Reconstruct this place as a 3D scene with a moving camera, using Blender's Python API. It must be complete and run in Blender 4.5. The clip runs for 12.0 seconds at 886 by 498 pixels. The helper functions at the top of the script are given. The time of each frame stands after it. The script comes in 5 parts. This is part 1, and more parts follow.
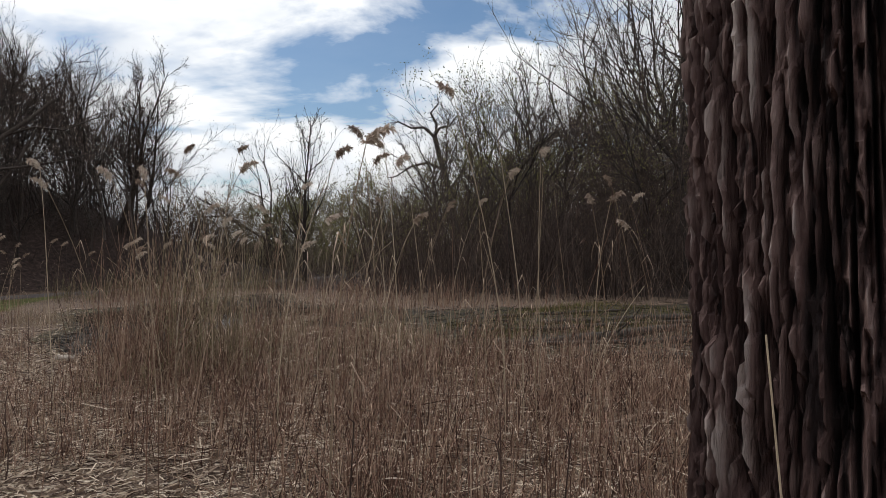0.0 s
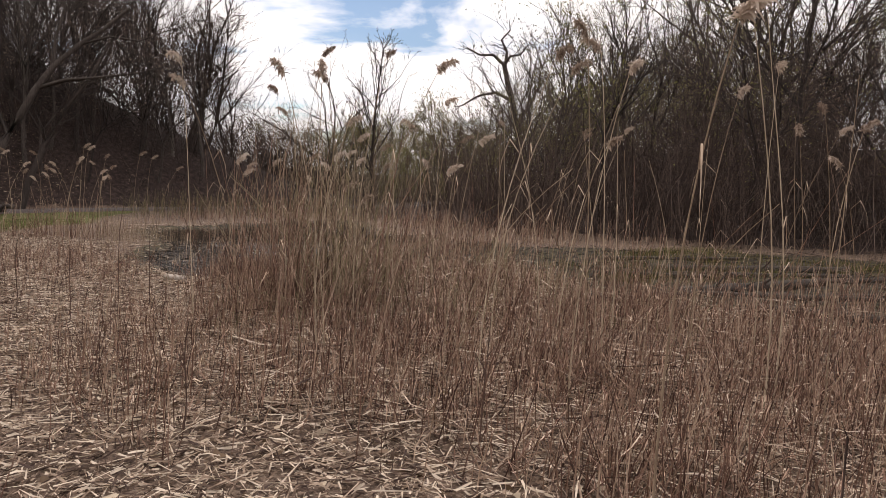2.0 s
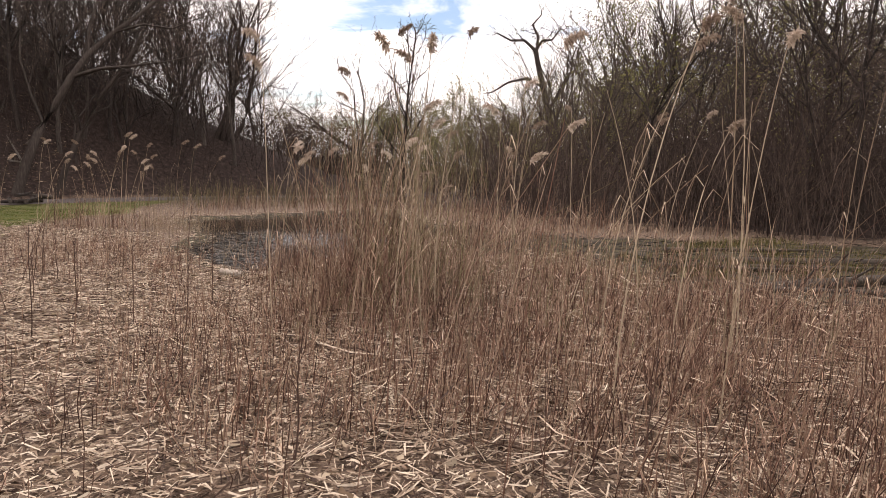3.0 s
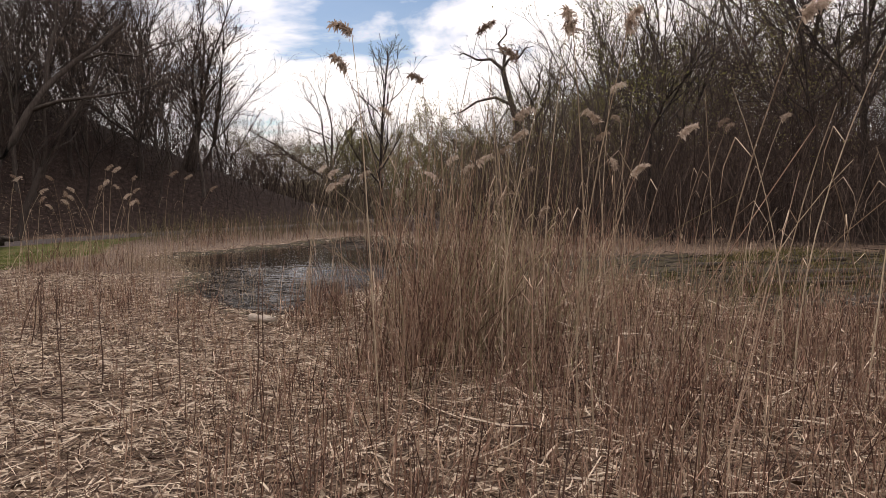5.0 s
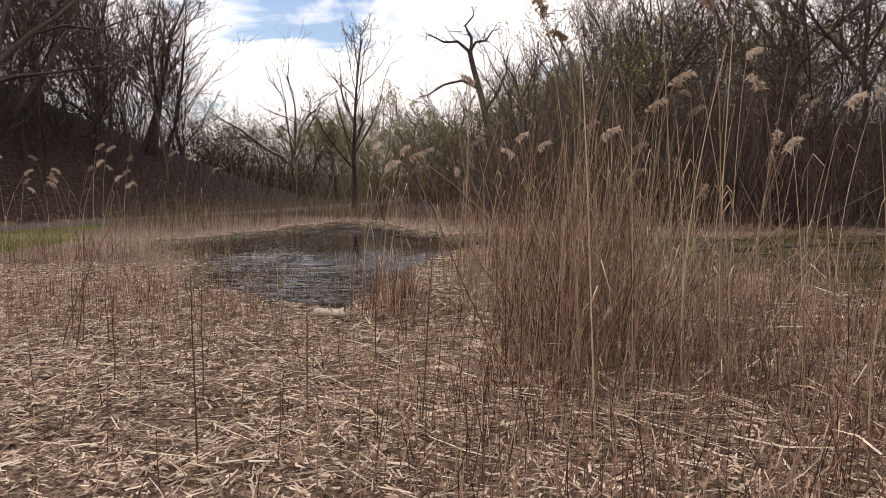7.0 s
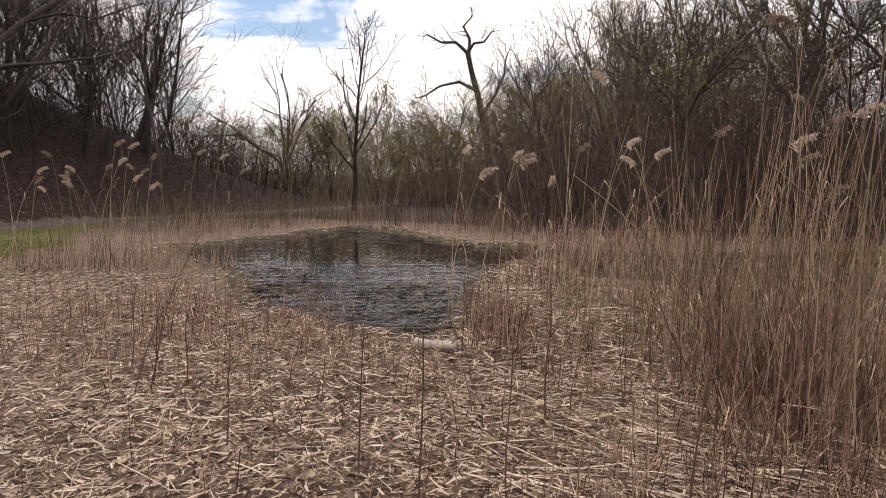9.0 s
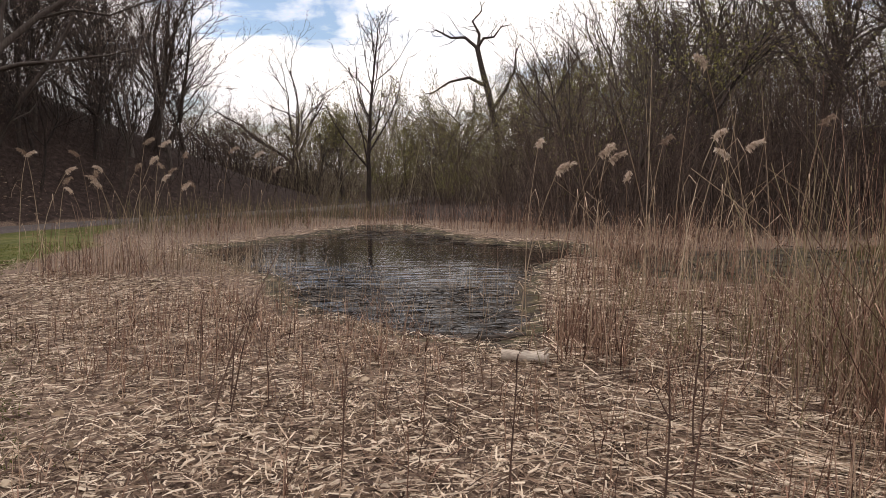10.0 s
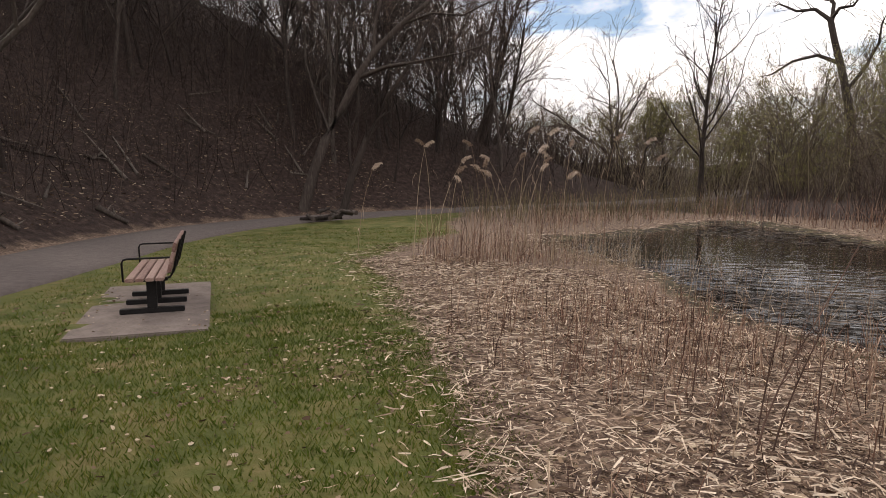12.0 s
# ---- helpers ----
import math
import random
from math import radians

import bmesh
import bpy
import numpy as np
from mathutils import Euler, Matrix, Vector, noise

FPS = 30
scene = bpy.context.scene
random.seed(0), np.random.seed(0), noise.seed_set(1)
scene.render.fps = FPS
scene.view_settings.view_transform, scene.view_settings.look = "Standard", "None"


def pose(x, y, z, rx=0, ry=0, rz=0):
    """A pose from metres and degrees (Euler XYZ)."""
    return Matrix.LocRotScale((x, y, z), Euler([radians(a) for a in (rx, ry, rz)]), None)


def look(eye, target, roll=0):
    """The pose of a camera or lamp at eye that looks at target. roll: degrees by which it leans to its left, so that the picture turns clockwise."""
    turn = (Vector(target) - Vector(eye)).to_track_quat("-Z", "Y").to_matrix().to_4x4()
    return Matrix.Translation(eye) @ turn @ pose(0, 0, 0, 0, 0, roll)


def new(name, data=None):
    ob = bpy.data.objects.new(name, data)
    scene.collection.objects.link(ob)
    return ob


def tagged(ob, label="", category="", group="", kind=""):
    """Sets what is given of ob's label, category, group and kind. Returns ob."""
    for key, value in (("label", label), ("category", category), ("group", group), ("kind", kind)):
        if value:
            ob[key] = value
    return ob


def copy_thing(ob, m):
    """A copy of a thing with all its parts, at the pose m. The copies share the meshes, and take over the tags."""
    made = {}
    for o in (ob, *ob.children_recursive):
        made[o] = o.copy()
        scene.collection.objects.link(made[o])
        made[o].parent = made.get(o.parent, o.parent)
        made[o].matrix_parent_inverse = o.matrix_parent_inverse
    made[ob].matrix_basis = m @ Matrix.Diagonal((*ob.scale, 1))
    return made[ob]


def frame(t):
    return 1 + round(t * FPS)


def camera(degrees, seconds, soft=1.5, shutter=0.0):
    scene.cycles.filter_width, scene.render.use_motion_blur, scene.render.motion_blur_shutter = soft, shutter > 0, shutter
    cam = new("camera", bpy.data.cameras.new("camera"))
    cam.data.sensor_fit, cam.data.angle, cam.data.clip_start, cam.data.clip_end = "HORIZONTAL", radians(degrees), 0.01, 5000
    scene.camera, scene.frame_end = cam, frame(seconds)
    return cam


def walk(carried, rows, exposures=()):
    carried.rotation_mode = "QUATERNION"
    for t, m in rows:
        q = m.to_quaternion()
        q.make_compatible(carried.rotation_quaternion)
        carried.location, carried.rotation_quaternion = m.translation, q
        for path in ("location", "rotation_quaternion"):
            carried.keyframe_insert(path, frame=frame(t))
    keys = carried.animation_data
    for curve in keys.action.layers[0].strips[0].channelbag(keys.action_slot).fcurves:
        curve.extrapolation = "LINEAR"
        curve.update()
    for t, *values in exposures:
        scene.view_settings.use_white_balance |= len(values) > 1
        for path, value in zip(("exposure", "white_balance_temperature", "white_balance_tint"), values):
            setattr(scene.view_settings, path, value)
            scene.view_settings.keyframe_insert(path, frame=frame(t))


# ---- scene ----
# ---------------------------------------------------------------- camera
cam = camera(65.5, 12.0, soft=0.6)
PATH = [
    (0.0, pose(6.466, -4.395, 1.555, 90.28, 1.34, 2.68)),
    (0.5, pose(6.159, -4.184, 1.486, 88.96, 0.49, -1.34)),
    (1.0, pose(5.818, -3.948, 1.476, 87.86, -1.17, 3.16)),
    (1.5, pose(5.457, -3.702, 1.486, 86.60, -1.29, 5.88)),
    (2.0, pose(5.088, -3.450, 1.496, 84.75, -1.55, 6.57)),
    (2.5, pose(4.733, -3.202, 1.500, 83.15, -1.98, 9.20)),
    (4.5, pose(3.378, -2.232, 1.495, 86.54, 2.21, 4.16)),
    (5.0, pose(3.051, -2.022, 1.493, 85.54, 1.13, 4.89)),
    (5.5, pose(2.675, -1.860, 1.485, 85.73, 2.13, 2.38)),
    (6.0, pose(2.281, -1.682, 1.475, 85.37, 0.80, 5.66)),
    (6.5, pose(1.883, -1.503, 1.460, 85.67, 1.32, 1.58)),
    (7.0, pose(1.494, -1.299, 1.451, 84.28, 1.11, 0.59)),
    (7.5, pose(1.176, -1.075, 1.455, 83.40, 1.63, 0.63)),
    (9.5, pose(-0.179, 0.014, 1.553, 84.61, -0.27, -1.48)),
    (10.0, pose(-0.531, 0.276, 1.543, 84.17, 0.61, -1.07)),
    (10.5, pose(-0.897, 0.524, 1.514, 84.72, 2.41, -3.35)),
    (11.0, pose(-1.277, 0.689, 1.512, 85.68, 0.31, 3.69)),
    (11.5, pose(-1.636, 0.789, 1.507, 84.62, -1.99, 12.48)),
    (12.0, pose(-2.072, 0.772, 1.498, 83.80, 0.45, 23.09)),
]
EXPOSURES = [(0.0, -0.75, 6400, 9), (0.5, -1.3, 6400, 9), (1.0, -1.15, 6500, 11), (1.5, -0.65, 6800, 14), (2.0, -0.3, 7000, 17), (2.5, 0.1, 7200, 18),
             (4.5, 0.05, 7300, 21), (5.0, -0.35, 7150, 18), (5.5, -0.7, 7050, 18), (6.5, -0.40, 7050, 18), (7.5, -0.02, 7200, 19), (9.5, -0.18, 7050, 17), (12.0, -0.25, 7100, 16)]
walk(cam, PATH, EXPOSURES)

# ---------------------------------------------------------------- light
SUN_FROM = Vector((-0.66, 0.32, 0.68)).normalized()
sun_data = bpy.data.lights.new("sun", "SUN")
sun_data.energy, sun_data.angle, sun_data.color = 2.4, radians(6.0), (1.0, 0.95, 0.88)
sun = new("sun", sun_data)
sun.matrix_world = look(SUN_FROM * 60, (0, 0, 0))

world = bpy.data.worlds.new("cloudy_sky")
scene.world = world
world.use_nodes = True
wn, wl = world.node_tree.nodes, world.node_tree.links
wn.clear()


def wnode(kind, **values):
    n = wn.new(kind)
    for key, value in values.items():
        n.inputs[key].default_value = value
    return n


sky = wn.new("ShaderNodeTexSky")
sky.sky_type, sky.sun_disc = "NISHITA", False
sky.sun_elevation = math.asin(SUN_FROM.z)
sky.sun_rotation = math.atan2(SUN_FROM.x, SUN_FROM.y)
coord = wn.new("ShaderNodeTexCoord")
split = wn.new("ShaderNodeSeparateXYZ")
wl.new(coord.outputs["Generated"], split.inputs[0])
rise = wn.new("ShaderNodeMath")
rise.operation = "ADD"
rise.inputs[1].default_value = 0.12
top = wn.new("ShaderNodeMath")
top.operation = "MAXIMUM"
top.inputs[1].default_value = 0.02
wl.new(split.outputs["Z"], top.inputs[0])
wl.new(top.outputs[0], rise.inputs[0])
flat = []
for axis in ("X", "Y"):
    d = wn.new("ShaderNodeMath")
    d.operation = "DIVIDE"
    wl.new(split.outputs[axis], d.inputs[0])
    wl.new(rise.outputs[0], d.inputs[1])
    flat.append(d)
join = wn.new("ShaderNodeCombineXYZ")
wl.new(flat[0].outputs[0], join.inputs[0])
wl.new(flat[1].outputs[0], join.inputs[1])
join.inputs[2].default_value = 3.7
puffs = wnode("ShaderNodeTexNoise", Scale=1.15, Detail=7.0, Roughness=0.56, Distortion=0.25)
wl.new(join.outputs[0], puffs.inputs["Vector"])
cover = wn.new("ShaderNodeValToRGB")
cover.color_ramp.elements[0].position, cover.color_ramp.elements[1].position = 0.35, 0.46
cover.color_ramp.elements[0].color = (0.08, 0.08, 0.08, 1)
wl.new(puffs.outputs["Fac"], cover.inputs[0])
soft_puffs = wnode("ShaderNodeTexNoise", Scale=2.3, Detail=4.0, Roughness=0.6)
wl.new(join.outputs[0], soft_puffs.inputs["Vector"])
shade = wn.new("ShaderNodeValToRGB")
shade.color_ramp.elements[0].position, shade.color_ramp.elements[1].position = 0.34, 0.60
shade.color_ramp.elements[0].color = (0.74, 0.77, 0.82, 1)
shade.color_ramp.elements[1].color = (1.0, 1.0, 1.0, 1)
wl.new(soft_puffs.outputs["Fac"], shade.inputs[0])
blue = wnode("ShaderNodeBackground", Strength=0.15)
deep = wn.new("ShaderNodeHueSaturation")
deep.inputs["Saturation"].default_value = 1.35
wl.new(sky.outputs[0], deep.inputs["Color"])
wl.new(deep.outputs[0], blue.inputs[0])
white = wnode("ShaderNodeBackground", Strength=1.9)
wl.new(shade.outputs[0], white.inputs[0])
mixed = wn.new("ShaderNodeMixShader")
wl.new(cover.outputs[0], mixed.inputs[0])
wl.new(blue.outputs[0], mixed.inputs[1])
wl.new(white.outputs[0], mixed.inputs[2])
wout = wn.new("ShaderNodeOutputWorld")
wl.new(mixed.outputs[0], wout.inputs[0])

# ---------------------------------------------------------------- materials


def material(name, stops, scale=8.0, rough=0.85, stretch=(1, 1, 1), bump=0.3, bump_scale=None, island=0.0, obj_random=0.0,
             metal=0.0, translucent=0.0, detail=6.0, spec=0.25, large=0.35):
    """A surface whose colour runs through stops by noise at two scales, and by piece or object where asked."""
    m = bpy.data.materials.new(name)
    m.use_nodes = True
    n, l = m.node_tree.nodes, m.node_tree.links
    b = n["Principled BSDF"]
    b.inputs["Roughness"].default_value = rough
    b.inputs["Metallic"].default_value = metal
    b.inputs["Specular IOR Level"].default_value = spec
    tc = n.new("ShaderNodeTexCoord")
    mp = n.new("ShaderNodeMapping")
    mp.inputs["Scale"].default_value = stretch
    l.new(tc.outputs["Object"], mp.inputs[0])
    fine = n.new("ShaderNodeTexNoise")
    fine.inputs["Scale"].default_value, fine.inputs["Detail"].default_value = scale, detail
    l.new(mp.outputs[0], fine.inputs["Vector"])
    broad = n.new("ShaderNodeTexNoise")
    broad.inputs["Scale"].default_value, broad.inputs["Detail"].default_value = scale * 0.13, 3.0
    l.new(mp.outputs[0], broad.inputs["Vector"])
    mix = n.new("ShaderNodeMix")
    mix.inputs["Factor"].default_value = large
    l.new(fine.outputs["Fac"], mix.inputs["A"])
    l.new(broad.outputs["Fac"], mix.inputs["B"])
    value = mix.outputs[0]
    for amount, kind, socket in ((island, "ShaderNodeNewGeometry", "Random Per Island"), (obj_random, "ShaderNodeObjectInfo", "Random")):
        if amount:
            src = n.new(kind)
            sub = n.new("ShaderNodeMath")
            sub.operation = "SUBTRACT"
            sub.inputs[1].default_value = 0.5
            l.new(src.outputs[socket], sub.inputs[0])
            mul = n.new("ShaderNodeMath")
            mul.operation = "MULTIPLY_ADD"
            mul.inputs[1].default_value = amount
            l.new(sub.outputs[0], mul.inputs[0])
            l.new(value, mul.inputs[2])
            value = mul.outputs[0]
    ramp = n.new("ShaderNodeValToRGB")
    el = ramp.color_ramp.elements
    while len(el) < len(stops):
        el.new(0.5)
    for e, (p, c) in zip(el, stops):
        e.position, e.color = p, (*c, 1)
    l.new(value, ramp.inputs[0])
    l.new(ramp.outputs[0], b.inputs["Base Color"])
    if bump:
        bt = n.new("ShaderNodeTexNoise")
        bt.inputs["Scale"].default_value, bt.inputs["Detail"].default_value = bump_scale or scale * 2, 5.0
        l.new(mp.outputs[0], bt.inputs["Vector"])
        bp = n.new("ShaderNodeBump")
        bp.inputs["Strength"].default_value, bp.inputs["Distance"].default_value = bump, 0.02
        l.new(bt.outputs["Fac"], bp.inputs["Height"])
        l.new(bp.outputs[0], b.inputs["Normal"])
    if translucent:
        tr = n.new("ShaderNodeBsdfTranslucent")
        l.new(ramp.outputs[0], tr.inputs[0])
        ms = n.new("ShaderNodeMixShader")
        ms.inputs[0].default_value = translucent
        l.new(b.outputs[0], ms.inputs[1])
        l.new(tr.outputs[0], ms.inputs[2])
        l.new(ms.outputs[0], n["Material Output"].inputs["Surface"])
    return m


STRAW = material("straw_litter", ((0.12, (0.058, 0.035, 0.027)), (0.40, (0.220, 0.150, 0.108)), (0.64, (0.44, 0.335, 0.250)), (0.95, (0.70, 0.59, 0.47))),
                 scale=14, island=1.15, translucent=0.15, bump=0.1)
STEM_RED = material("red_brown_stems", ((0.1, (0.062, 0.032, 0.024)), (0.45, (0.215, 0.122, 0.088)), (0.75, (0.37, 0.245, 0.178)), (1.0, (0.54, 0.41, 0.30))),
                    scale=10, island=0.9, translucent=0.12, bump=0.1)
STEM_PALE = material("pale_reed_stem", ((0.1, (0.115, 0.076, 0.052)), (0.5, (0.26, 0.190, 0.130)), (1.0, (0.54, 0.44, 0.32))), scale=12, island=0.6, obj_random=0.5, bump=0.1)
STEM_OLIVE = material("olive_reed_stem", ((0.1, (0.060, 0.046, 0.026)), (0.5, (0.150, 0.122, 0.066)), (1.0, (0.36, 0.30, 0.18))), scale=12, island=0.6, obj_random=0.5, bump=0.1)
PLUME = material("reed_plume", ((0.15, (0.20, 0.14, 0.105)), (0.5, (0.42, 0.33, 0.26)), (1.0, (0.66, 0.56, 0.47))), scale=18, island=0.5, obj_random=0.6,
                 translucent=0.35, bump=0.0)
WEED = material("dark_weed_stem", ((0.2, (0.035, 0.022, 0.018)), (0.8, (0.14, 0.085, 0.065))), scale=16, obj_random=0.4)
BARK = material("grey_brown_bark", ((0.25, (0.030, 0.023, 0.020)), (0.5, (0.085, 0.068, 0.058)), (0.8, (0.19, 0.165, 0.145))), scale=5, stretch=(4, 4, 0.7),
                bump=0.8, obj_random=0.35)
BARK_DARK = material("dark_wet_bark", ((0.25, (0.020, 0.015, 0.013)), (0.55, (0.055, 0.042, 0.036)), (0.85, (0.12, 0.10, 0.088))), scale=5, stretch=(4, 4, 0.7),
                     bump=0.8, obj_random=0.35)
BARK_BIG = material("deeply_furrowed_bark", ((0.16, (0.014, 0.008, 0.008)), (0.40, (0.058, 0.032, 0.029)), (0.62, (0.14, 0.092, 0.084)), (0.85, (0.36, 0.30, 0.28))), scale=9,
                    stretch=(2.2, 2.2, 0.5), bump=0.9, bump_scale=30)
TWIG = material("brown_twigs", ((0.2, (0.034, 0.022, 0.019)), (0.55, (0.080, 0.055, 0.045)), (0.9, (0.165, 0.124, 0.102))), scale=3, island=0.5, obj_random=0.5, bump=0.0)
# far twigs and bark: distance haze is put into these lighter colours
HAZE_TWIG = material("haze_paled_far_twigs", ((0.2, (0.095, 0.072, 0.052)), (0.55, (0.18, 0.145, 0.10)), (0.9, (0.30, 0.255, 0.17))), scale=2, island=0.7, bump=0.0)
HAZE_BARK = material("haze_paled_far_bark", ((0.25, (0.075, 0.062, 0.052)), (0.5, (0.15, 0.125, 0.105)), (0.8, (0.26, 0.225, 0.19))), scale=5, stretch=(4, 4, 0.7), bump=0.5, obj_random=0.35)
# slope brush only: the hillside's shade is worked into this darker brown
SHADED_BRUSH = material("shade_darkened_brush", ((0.2, (0.018, 0.012, 0.010)), (0.55, (0.044, 0.029, 0.025)), (0.9, (0.115, 0.083, 0.070))), scale=2, island=0.7, bump=0.0)
BUDS_GREEN = material("young_green_leaves", ((0.15, (0.085, 0.085, 0.028)), (0.5, (0.185, 0.180, 0.062)), (0.9, (0.34, 0.31, 0.14))), scale=4, island=0.8, obj_random=0.4,
                      translucent=0.45, bump=0.0)
BUDS_PINK = material("pale_tree_buds", ((0.2, (0.12, 0.085, 0.070)), (0.6, (0.26, 0.20, 0.165)), (0.9, (0.40, 0.33, 0.27))), scale=4, island=0.8, translucent=0.35, bump=0.0)
BLADES = material("lawn_grass", ((0.1, (0.030, 0.050, 0.006)), (0.50, (0.068, 0.098, 0.011)), (0.78, (0.125, 0.135, 0.024)), (1.0, (0.28, 0.21, 0.09))), scale=1.6, island=0.55,
                  translucent=0.3, bump=0.0, large=0.6)
LEAF = material("fallen_leaf", ((0.15, (0.08, 0.048, 0.030)), (0.5, (0.20, 0.138, 0.090)), (0.9, (0.42, 0.34, 0.25))), scale=8, island=1.0, bump=0.2)
ASPHALT = material("asphalt", ((0.3, (0.066, 0.053, 0.050)), (0.5, (0.100, 0.082, 0.077)), (0.75, (0.145, 0.121, 0.113))), scale=60, bump=0.4, large=0.5)
CONCRETE = material("bench_pad_concrete", ((0.3, (0.100, 0.078, 0.069)), (0.5, (0.150, 0.121, 0.107)), (0.75, (0.21, 0.175, 0.157))), scale=30, bump=0.25, large=0.6)
SLAT = material("red_brown_bench_slat", ((0.3, (0.15, 0.080, 0.066)), (0.55, (0.26, 0.165, 0.140)), (0.8, (0.37, 0.265, 0.23))), scale=7, stretch=(1, 10, 10), rough=0.55,
                bump=0.25, obj_random=0.3)
IRON = material("black_painted_iron", ((0.3, (0.004, 0.0035, 0.0035)), (0.7, (0.012, 0.010, 0.010))), scale=30, rough=0.6, bump=0.15, spec=0.2)
PALE_WOOD = material("bleached_log_wood", ((0.25, (0.17, 0.13, 0.10)), (0.5, (0.40, 0.34, 0.285)), (0.8, (0.58, 0.52, 0.45))), scale=9, stretch=(1, 6, 6), bump=0.5)
WET_WOOD = material("wet_rotten_wood", ((0.3, (0.022, 0.016, 0.013)), (0.6, (0.060, 0.045, 0.034)), (0.85, (0.13, 0.10, 0.08))), scale=9, stretch=(1, 6, 6), rough=0.5, bump=0.6)
SEDGE = material("olive_sedge", ((0.15, (0.045, 0.042, 0.014)), (0.5, (0.105, 0.095, 0.032)), (0.9, (0.23, 0.19, 0.085))), scale=3, island=0.8, translucent=0.3, bump=0.0)
DEBRIS = material("sodden_stalks", ((0.15, (0.012, 0.009, 0.007)), (0.65, (0.040, 0.029, 0.022)), (0.97, (0.15, 0.115, 0.09))), scale=8, island=1.0, rough=0.5, bump=0.0)

WATER = bpy.data.materials.new("dark_pond_water")
WATER.use_nodes = True
_n, _l = WATER.node_tree.nodes, WATER.node_tree.links
_b = _n["Principled BSDF"]
_b.inputs["Base Color"].default_value = (0.012, 0.010, 0.008, 1)
_b.inputs["Roughness"].default_value = 0.02
_b.inputs["IOR"].default_value = 1.33
_t = _n.new("ShaderNodeTexCoord")
_w = _n.new("ShaderNodeTexNoise")
_w.inputs["Scale"].default_value, _w.inputs["Detail"].default_value = 3.0, 2.5
_p = _n.new("ShaderNodeBump")
_p.inputs["Distance"].default_value = 0.085
_s = _n.new("ShaderNodeSeparateXYZ")
_r = _n.new("ShaderNodeMapRange")
for _key, _v in (("From Min", 8.5), ("From Max", 14.0), ("To Min", 1.0), ("To Max", 0.10)):
    _r.inputs[_key].default_value = _v
_l.new(_t.outputs["Object"], _s.inputs[0])
_l.new(_s.outputs["Y"], _r.inputs["Value"])
_l.new(_r.outputs[0], _p.inputs["Strength"])
_m = _n.new("ShaderNodeMapping")
_m.inputs["Scale"].default_value = (0.35, 1.6, 1)
_l.new(_t.outputs["Object"], _m.inputs[0])
_l.new(_m.outputs[0], _w.inputs["Vector"])
_l.new(_w.outputs["Fac"], _p.inputs["Height"])
_l.new(_p.outputs[0], _b.inputs["Normal"])


